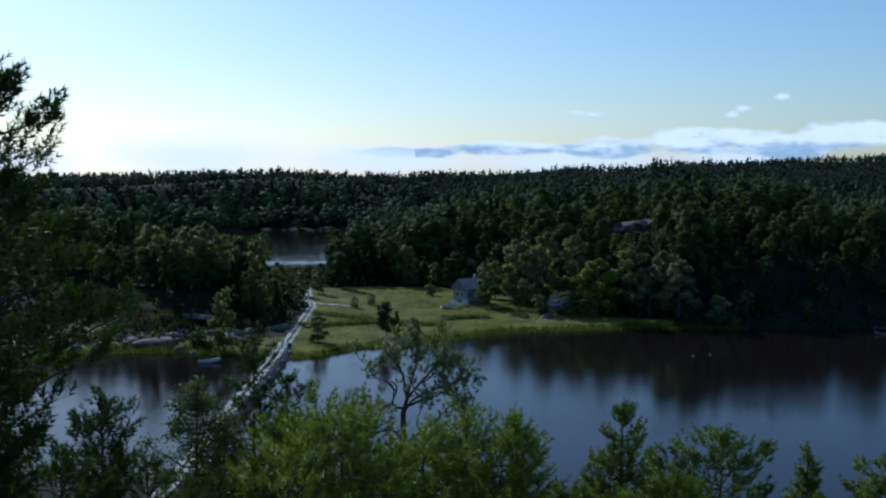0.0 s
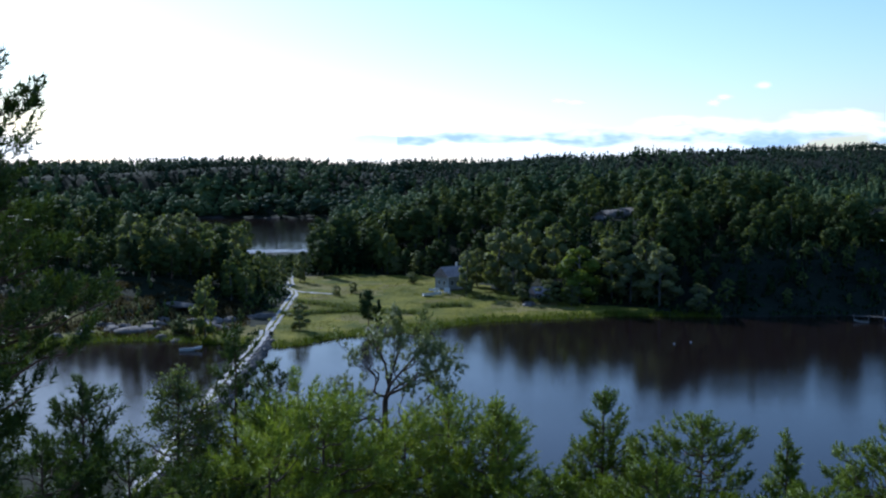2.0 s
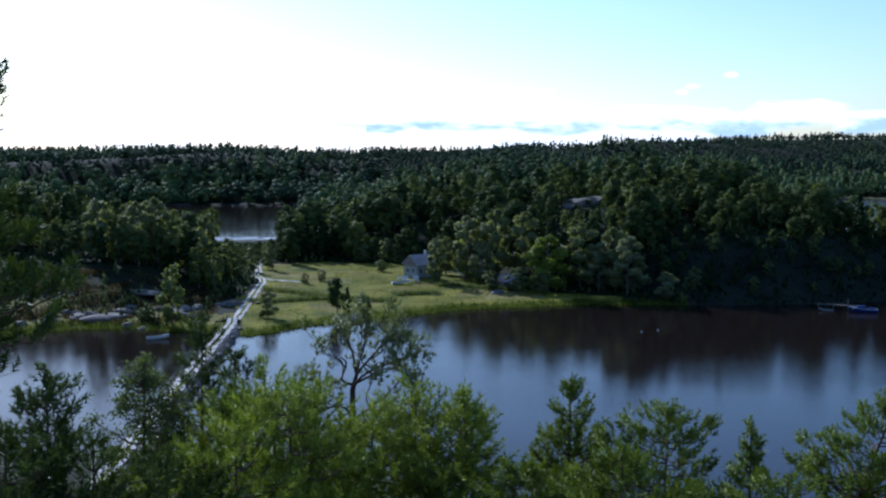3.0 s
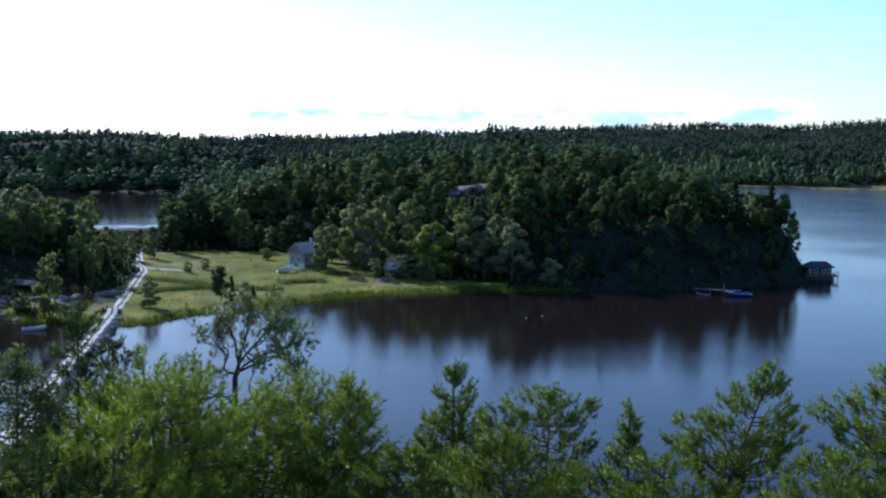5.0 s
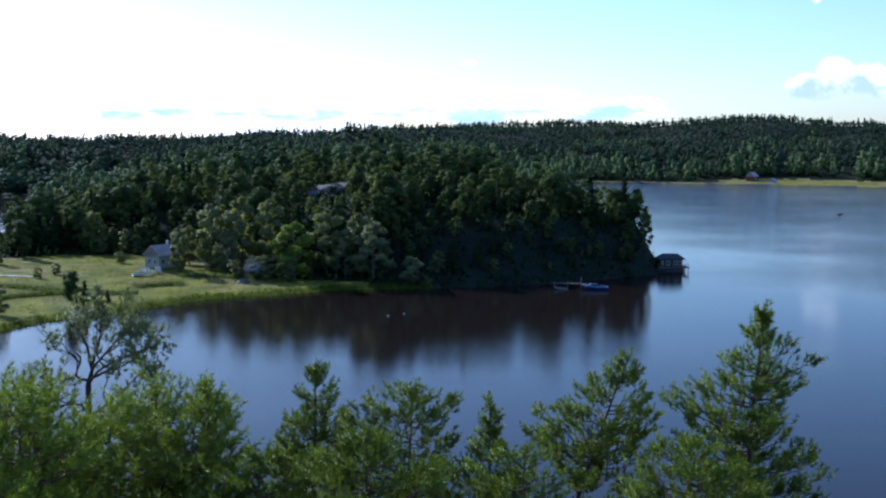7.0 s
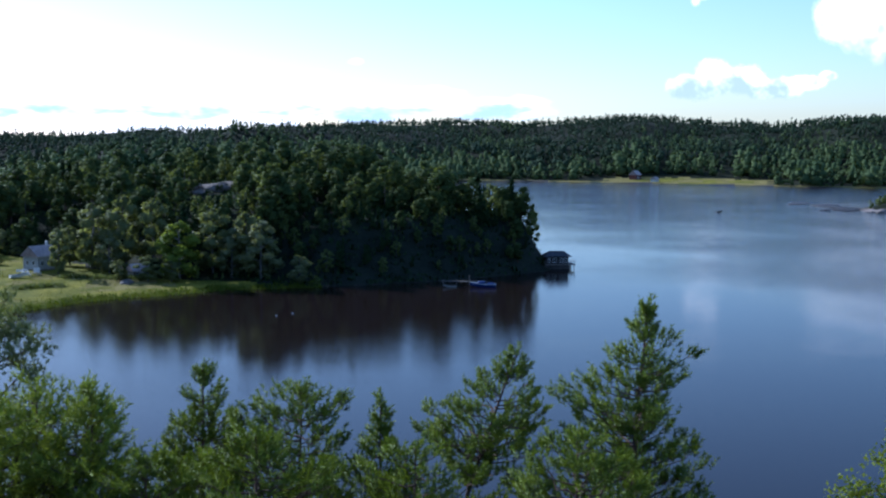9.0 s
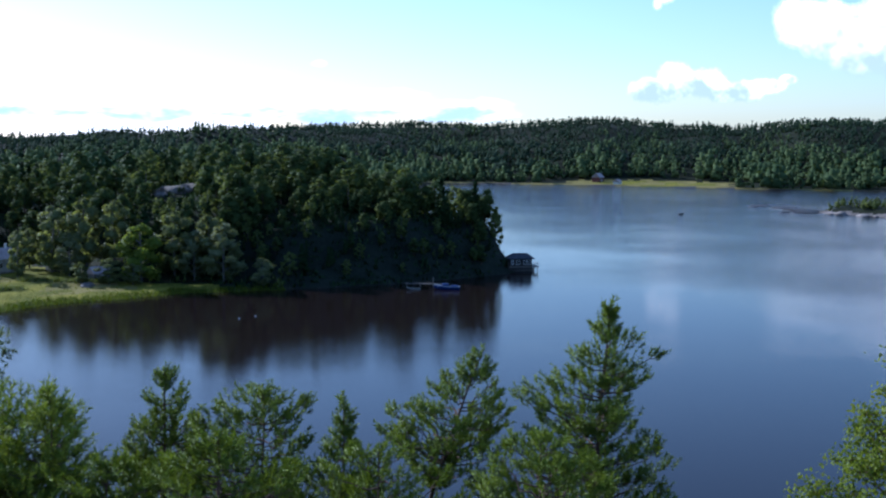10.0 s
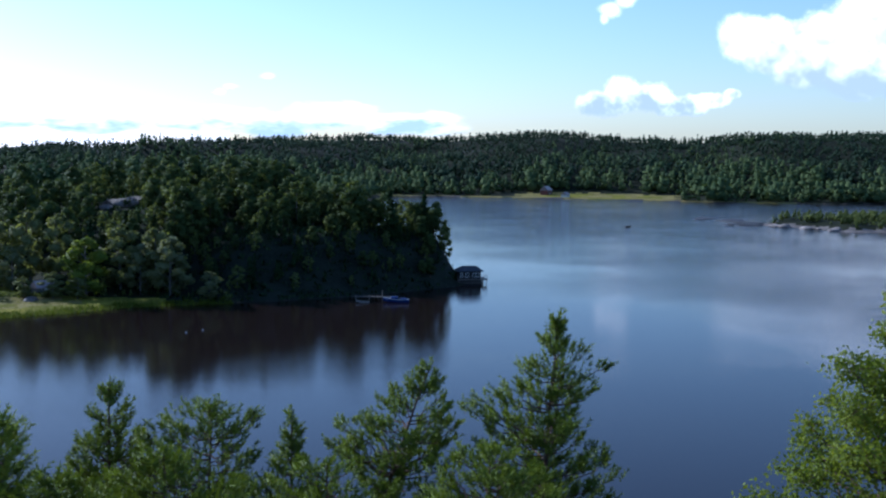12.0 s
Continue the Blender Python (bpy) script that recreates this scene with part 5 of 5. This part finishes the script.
def cottage(az, d, w, depth, wall_h, ridge, mat, roof_mat, label, turn=0.0):
    x, y = polar(az, d)
    h = tagged(new("cottage"), label, "house")
    h.location, h.rotation_euler = (x, y, ground_at(x, y) - 0.3), (0, 0, radians(turn))
    gabled_walls("wall", h, -w / 2, w / 2, -depth / 2, depth / 2, 0, wall_h, ridge, mat)
    hip_roof("roof", h, -w / 2 - 0.4, w / 2 + 0.4, -depth / 2 - 0.5, depth / 2 + 0.5, wall_h - 0.1, ridge + 0.2, roof_mat, 0.0)
    for wx in (-w * 0.28, w * 0.28):
        window(h, wx, wall_h * 0.35, w * 0.14, wall_h * 0.42, -depth / 2)
    one("door", h, (-0.5, -depth / 2 - 0.06, 0), (0.5, -depth / 2 + 0.02, 2.0), WHITE)
    return h


cottage(5.75, 316, 4.6, 3.6, 2.2, 3.6, TIMBER, ROOF, "low weathered shed half hidden among birches", 20)
cottage(30.05, 1010, 9, 7, 4.2, 7.5, RED_WALL, ROOF, "dark red wooden cottage above a far meadow", 35)
cottage(31.0, 985, 6, 5, 2.6, 4.4, WHITE, ROOF, "small white shed on a far meadow", 35)


def boathouse():
    x, y = polar(26.35, 344)
    h = tagged(new("boathouse"), "dark wooden boathouse with white windows on a jetty deck", "boathouse")
    h.location, h.rotation_euler = (x, y, 0), (0, 0, radians(-14))
    one("foundation", h, (-4.6, -1.5, -1.5), (3.4, 4.0, 1.2), DARK_STONE, "dark wet stone foundation", 0.3)
    deck = one("deck", h, (-4.6, -2.2, 1.25), (5.0, 3.8, 1.5), TIMBER, "grey plank deck")
    for px in (3.6, 4.6):
        for py in (-1.9, 3.4):
            b = Build()
            b.tube([(px, py, -1.5), (px, py, 0.2), (px + 0.03, py, 1.25)], [0.13, 0.12, 0.11], TIMBER, 8)
            part("pile", b.mesh("pile"), h)
    gabled_walls("wall", h, -3.6, 3.0, -1.4, 3.2, 1.5, 3.9, 3.95, DARK_WALL)
    hip_roof("roof", h, -4.2, 3.8, -2.0, 3.8, 3.9, 5.3, DARK_ROOF, 1.8)
    for wx, ww in ((-2.9, 0.5), (-1.2, 0.9), (0.9, 0.8), (2.1, 0.8)):
        window(h, wx, 2.1, ww, 1.2, -1.4)
    window(h, 0.9, 2.1, 1.0, 1.2, 3.0, 1, "y")
    for px in np.linspace(-4.4, 4.8, 9):
        one("post", deck, (px - 0.05, -2.15, 1.5), (px + 0.05, -2.05, 2.4), TIMBER)
    one("rail", deck, (-4.5, -2.16, 2.36), (4.9, -2.04, 2.46), TIMBER)
    one("rail", deck, (4.86, -2.1, 2.36), (4.96, 3.7, 2.46), TIMBER)
    return h


boathouse()


def hull(length, beam, depth, sheer=0.25):
    """Outside and inside skins of a small boat, bow towards +x."""
    st, rows = 14, 7
    out = []
    for i in range(st):
        u = i / (st - 1)
        wide = beam / 2 * (0.82 + 0.18 * math.sin(u * math.pi * 0.7)) * (1 - max(0, u - 0.45) ** 2 * 3.0)
        wide = max(wide, 0.02)
        rise = sheer * (2 * u - 0.6) ** 2 * (u > 0.3)
        for j in range(rows):
            a = (j / (rows - 1) - 0.5) * math.pi
            out.append(((u - 0.5) * length + 0.06 * length * (u > 0.9) * abs(math.sin(a)), wide * math.sin(a), depth * (1 - math.cos(a) ** 0.8) + rise))
    q = [(i * rows + j, i * rows + j + 1, (i + 1) * rows + j + 1, (i + 1) * rows + j) for i in range(st - 1) for j in range(rows - 1)]
    stern = [tuple(range(rows))]
    return np.array(out), np.array(q), np.array(stern)


def small_boat(name, label, x, y, z, turn, length, beam, depth, mat, inner, cabin=False, rim=None):
    ob = tagged(new(name), label, "boat")
    ob.location, ob.rotation_euler = (x, y, z), (0, 0, radians(turn))
    v, q, stern = hull(length, beam, depth)
    b = Build()
    b.add(v, q, mat)
    b.f.append((stern, mat))
    b.add(v * [0.96, 0.9, 0.9] + [0, 0, 0.12 * depth], q[:, ::-1], inner)
    part("hull", b.mesh("hull", True), ob)
    g = Build()
    for j in (0, 6):
        g.tube(v[j::7] + [0, 0, 0.02], np.full(14, 0.05 if length < 5 else 0.06), rim or WHITE, 6)
    part("gunwale", g.mesh("gunwale"), ob, "dark gunwale" if rim else "white gunwale")
    for k in (-0.22, 0.08):
        one("thwart", ob, (k * length - 0.12, -beam * 0.4, depth * 0.72), (k * length + 0.12, beam * 0.4, depth * 0.8), TIMBER)
    if cabin:
        c = one("cabin", ob, (-0.05 * length, -beam * 0.34, depth * 0.7), (0.26 * length, beam * 0.34, depth + 0.75), BLUE, "blue cabin", 0.2)
        one("windscreen", c, (-0.10 * length, -beam * 0.32, depth + 0.1), (-0.06 * length, beam * 0.32, depth + 0.7), GLASS, "dark windscreen", 0.01)
        one("cover", ob, (-0.42 * length, -beam * 0.38, depth * 0.8), (-0.12 * length, beam * 0.38, depth + 0.35), BLUE, "blue canvas cover", 0.2)
        one("foredeck", ob, (0.26 * length, -beam * 0.22, depth * 0.95), (0.42 * length, beam * 0.22, depth * 1.12), WHITE, "white foredeck")
    return ob


bx, by = polar(22.7, 300)
small_boat("motor_boat", "blue and white motor boat moored at a jetty", bx, by, -0.25, 155, 6.4, 2.3, 1.0, BLUE, WHITE, True)
dx, dy = polar(21.0, 299)
small_boat("dinghy", "small grey dinghy moored beside a jetty", dx, dy, -0.15, 178, 3.4, 1.4, 0.5, GREY_WALL, TIMBER, False, TIMBER)
rx, ry = polar(-11.6, 243)
small_boat("rowing_boat", "white rowing boat near the reedy shore", rx, ry, -0.12, 12, 4.4, 1.6, 0.65, WHITE, TIMBER)
fx, fy = polar(34.1, 617)
small_boat("fishing_skiff", "small dark skiff lying on the open water", fx, fy, -0.15, 10, 4.2, 1.6, 0.7, DARK_WALL, DARK_WALL, False, DARK_WALL)
kx, ky = polar(42.3, 720)
small_boat("cabin_boat", "white cabin boat moored behind the skerry", kx, ky, -0.2, 30, 7.0, 2.4, 1.3, WHITE, WHITE, False)


def jetty():
    j = tagged(new("jetty"), "low grey timber jetty on piles by the rocks", "jetty")
    x, y = polar(21.6, 305)
    j.location, j.rotation_euler = (x, y, 0), (0, 0, radians(-22))
    for k in range(24):
        one("plank", j, (-5.5 + k * 0.5, -1.0, 0.75), (-5.5 + k * 0.5 + 0.46, 1.0, 0.85), SHADED_TIMBER)
    for px in (-5, -1.5, 2, 5.5):
        for py in (-0.9, 0.9):
            b = Build()
            top = 2.6 if px == 2 and py < 0 else 1.1
            b.tube([(px, py, -2), (px, py, 0.4), (px, py, top)], [0.12, 0.11, 0.1], TIMBER, 8)
            part("pile", b.mesh("pile"), j)
    return j


jetty()


def lawn_things():
    """White chairs, a table and an upturned boat in front of the house."""
    for az, d, turn in ((1.2, 321, 20), (0.5, 323, -40), (0.75, 319, 110)):
        x, y = polar(az, d)
        c = tagged(new("garden_chair"), "white wooden garden chair on the lawn", "chair", "garden chairs")
        c.location, c.rotation_euler, c.scale = (x, y, ground_at(x, y)), (0, 0, radians(turn)), (1.25, 1.25, 1.25)
        one("seat", c, (-0.32, -0.32, 0.42), (0.32, 0.32, 0.5), WHITE)
        one("backrest", c, (-0.32, 0.26, 0.5), (0.32, 0.34, 1.15), WHITE)
        for sx in (-0.3, 0.24):
            for sy in (-0.3, 0.24):
                one("leg", c, (sx, sy, -0.1), (sx + 0.06, sy + 0.06, 0.42), WHITE)
            one("armrest", c, (sx, -0.32, 0.66), (sx + 0.06, 0.3, 0.72), WHITE)
    x, y = polar(0.95, 320)
    t = tagged(new("garden_table"), "dark wooden garden table on the lawn", "table")
    t.location = (x, y, ground_at(x, y))
    one("tabletop", t, (-1.2, -0.6, 0.72), (1.2, 0.6, 0.8), TIMBER)
    for sx in (-1.1, 1.0):
        for sy in (-0.5, 0.42):
            one("leg", t, (sx, sy, -0.1), (sx + 0.1, sy + 0.08, 0.72), TIMBER)
    x, y = polar(0.3, 317)
    small_boat("rowing_boat", "white rowing boat pulled up on the lawn", x, y, ground_at(x, y) + 0.05, 15, 4.6, 1.7, 0.75, WHITE, TIMBER)
    for az, d, turn in ((0.35, 325, 0), (0.6, 326, 25)):
        x, y = polar(az, d)
        g = tagged(new("garden_bench"), "pale wooden bench on the lawn", "bench", "garden benches")
        g.location, g.rotation_euler = (x, y, ground_at(x, y)), (0, 0, radians(turn))
        one("seat", g, (-0.9, -0.22, 0.42), (0.9, 0.22, 0.49), WHITE)
        one("backrest", g, (-0.9, 0.2, 0.52), (0.9, 0.26, 0.95), WHITE)
        for sx in (-0.85, 0.75):
            one("leg", g, (sx, -0.2, -0.1), (sx + 0.1, 0.2, 0.42), WHITE)
    x, y = polar(1.1, 322)
    p = tagged(new("sign_board"), "white painted board standing on the lawn", "board")
    p.location = (x, y, ground_at(x, y))
    one("panel", p, (-0.8, -0.05, 0.3), (0.8, 0.05, 1.8), WHITE)
    for sx in (-0.7, 0.62):
        one("post", p, (sx, 0.05, -0.2), (sx + 0.08, 0.13, 1.8), WHITE)


lawn_things()
for az, d in ((12.35, 252), (13.15, 255)):
    b = Build()
    a = np.linspace(0, 1, 9)
    b.tube(np.stack([a * 0, a * 0, a * 0.5 - 0.15], 1), 0.2 * np.sqrt(np.clip(1 - (2 * a - 1) ** 2, 0.02, 1)), WHITE, 12)
    ob = tagged(new("mooring_buoy", b.mesh("mooring_buoy", True)), "white mooring buoy floating on dark water", "buoy", "mooring buoys")
    ob.location = (*polar(az, d), 0)


# ---------------------------------------------------------------- clouds far behind the hills
def cloud(az, el, lobes, seed, label, shade=(0.22, 0.29, 0.38), soft=0.32, ragged=0.8, scale=0.9, flat=1.0, grey=0.75, thick=1.0):
    """A far backdrop of cloud at an azimuth and elevation. lobes: rows of (across, up, reach across, reach up), in degrees; their tops are white, their bottoms grey."""
    m = bpy.data.materials.new("cloud")
    m.use_nodes = True
    n, l = m.node_tree.nodes, m.node_tree.links
    n.remove(n["Principled BSDF"])

    def put(node, value, k):
        if isinstance(value, (int, float)):
            node.inputs[k].default_value = value
        else:
            l.new(value, node.inputs[k])

    def calc(kind, a, b=0.0, c=0.0):
        node = n.new("ShaderNodeMath")
        node.operation = kind
        for k, v in enumerate((a, b, c)):
            put(node, v, k)
        return node.outputs[0]

    def ease(value, a, b, lo=0.0, hi=1.0):
        node = n.new("ShaderNodeMapRange")
        node.interpolation_type = "SMOOTHSTEP"
        for k, v in enumerate((value, a, b, lo, hi)):
            put(node, v, k)
        return node.outputs[0]

    co, sep = n.new("ShaderNodeTexCoord"), n.new("ShaderNodeSeparateXYZ")
    l.new(co.outputs["Object"], sep.inputs[0])
    u, v = sep.outputs["X"], sep.outputs["Z"]
    grain = []
    for k, (size, detail) in enumerate(((scale, 6), (scale * 0.8, 3))):
        place, tex = n.new("ShaderNodeMapping"), n.new("ShaderNodeTexNoise")
        place.inputs["Scale"].default_value, place.inputs["Location"].default_value = (size, 1, size * flat), (seed * 7.3 + k, seed, seed * 3.1)
        tex.inputs["Scale"].default_value, tex.inputs["Detail"].default_value, tex.inputs["Roughness"].default_value = 1.0, detail, 0.56
        l.new(co.outputs["Object"], place.inputs[0])
        l.new(place.outputs[0], tex.inputs[0])
        grain.append(calc("SUBTRACT", tex.outputs["Fac"], 0.5))
    body = None
    for cu, cv, ru, rv in lobes:
        a, b = calc("MULTIPLY_ADD", u, 1 / ru, -cu / ru), calc("MULTIPLY_ADD", v, 1 / rv, -cv / rv)
        near = calc("SUBTRACT", 1.0, calc("SQRT", calc("ADD", calc("MULTIPLY", a, a), calc("MULTIPLY", b, b))))
        body = near if body is None else calc("SMOOTH_MAX", body, near, 0.25)
    dense = calc("MULTIPLY_ADD", grain[0], ragged * 1.4, body)
    alpha = calc("MULTIPLY", ease(dense, 0.05, 0.05 + soft), thick)
    tall = np.array([(b - d, b + d) for _, b, _, d in lobes])
    middle, half = (tall[:, 0].min() + tall[:, 1].max()) / 2, (tall[:, 1].max() - tall[:, 0].min()) / 2
    under = calc("MULTIPLY_ADD", v, -0.7 / half, 0.7 * middle / half)
    hollow = calc("MULTIPLY_ADD", grain[1], 2.6, calc("MULTIPLY_ADD", body, 0.25, under))
    dark = calc("MULTIPLY", ease(hollow, -0.05, 0.65), grey)
    tone = n.new("ShaderNodeMixRGB")
    tone.inputs[1].default_value, tone.inputs[2].default_value = (1.0, 0.99, 0.97, 1), (*shade, 1)
    l.new(dark, tone.inputs[0])
    em, tr, mix = n.new("ShaderNodeEmission"), n.new("ShaderNodeBsdfTransparent"), n.new("ShaderNodeMixShader")
    em.inputs[1].default_value = 1.7
    l.new(tone.outputs[0], em.inputs[0])
    l.new(alpha, mix.inputs[0])
    l.new(tr.outputs[0], mix.inputs[1])
    l.new(em.outputs[0], mix.inputs[2])
    l.new(mix.outputs[0], n["Material Output"].inputs[0])
    lo = np.array([(a - 1.6 * c, b - 1.6 * d) for a, b, c, d in lobes]).min(0)
    hi = np.array([(a + 1.6 * c, b + 1.6 * d) for a, b, c, d in lobes]).max(0)
    b = Build()
    b.add([(lo[0], 0, lo[1]), (hi[0], 0, lo[1]), (hi[0], 0, hi[1]), (lo[0], 0, hi[1])], [(0, 1, 2, 3)], m)
    ob = tagged(new("backdrop_cloud", b.mesh("cloud")), label, "cloud", kind="structure")
    d = 4550 + 12 * seed
    x, y = polar(az, d)
    s = d * radians(1)
    ob.matrix_basis = Matrix.Translation((x, y, EYE + d * math.tan(radians(el)))) @ Matrix.Rotation(-radians(az), 4, "Z") @ Matrix.Diagonal((s, s, s, 1))
    return ob


BANK_SHADE, PALE_SHADE = (0.40, 0.50, 0.60), (0.8, 0.87, 0.92)
cloud(10.0, 1.0, [(-12, -0.1, 3.5, 0.35), (-7, 0.1, 3.5, 0.45), (-2, 0.1, 3.5, 0.6), (2.5, 0.45, 3.2, 0.8), (6.5, 0.2, 3.4, 0.8), (9.6, 0.7, 3.4, 0.75), (13.5, 0.3, 3.5, 0.8)], 1,
      "low broken bank of white and grey cloud", BANK_SHADE, 0.4, 0.9, 0.5, 3.0, 0.95)
cloud(-12.0, 0.4, [(-9, 0, 9, 1.6), (0, 0.2, 10, 1.9), (9, 0.1, 9, 1.4), (19, 0, 10, 1.3), (30, 0.1, 10, 1.3)], 2, "thin white haze of cloud above the hills", PALE_SHADE, 0.9, 0.25, 0.3, 2.5, 0.0, 0.85)
cloud(7.0, 2.8, [(-0.4, 0.05, 0.7, 0.16), (0.4, -0.05, 0.7, 0.14)], 3, "small wisp of white cloud", PALE_SHADE, 0.8, 0.9, 1.4, 2.0, 0.0, 0.7)
cloud(14.3, 2.9, [(-0.3, -0.2, 0.4, 0.25), (0.2, 0.05, 0.5, 0.2)], 4, "small wisp of white cloud", PALE_SHADE, 0.8, 0.9, 1.4, 2.0, 0.0, 0.85)
cloud(16.3, 3.5, [(0, 0, 0.5, 0.22)], 5, "small wisp of white cloud", PALE_SHADE, 0.8, 0.9, 1.4, 2.0, 0.0, 0.8)
cloud(35.1, 2.45, [(-2.5, -0.15, 1.3, 0.8), (-1.3, 0.3, 1.3, 1.0), (-0.2, 0.25, 1.2, 0.9), (0.7, -0.2, 1.0, 0.6), (1.8, -0.2, 1.2, 0.65), (2.9, 0.05, 1.0, 0.5), (3.7, 0.35, 0.5, 0.3)], 6,
      "flat-bottomed white cumulus over the far shore")
cloud(42.5, 4.9, [(-3.2, 0.6, 1.5, 1.4), (-2.0, 0.1, 1.8, 1.6), (-0.5, -0.6, 1.8, 1.6), (1.0, 0.0, 2.3, 2.0), (2.4, 1.4, 2.2, 2.0), (3.8, 0.5, 2.6, 2.3), (5.4, -0.4, 2.6, 2.2), (1.8, -1.5, 1.6, 1.0), (4.5, -1.7, 2.2, 1.0)], 7,
      "large white cumulus cloud with grey hollows", scale=0.6)
cloud(33.5, 7.0, [(-0.5, -0.2, 0.7, 0.5), (0.2, 0.25, 0.7, 0.5), (-0.8, -0.6, 0.3, 0.4)], 8, "small wisp of white cloud", PALE_SHADE, 0.6, 0.9, 1.0, 1.0, 0.0, 0.9)
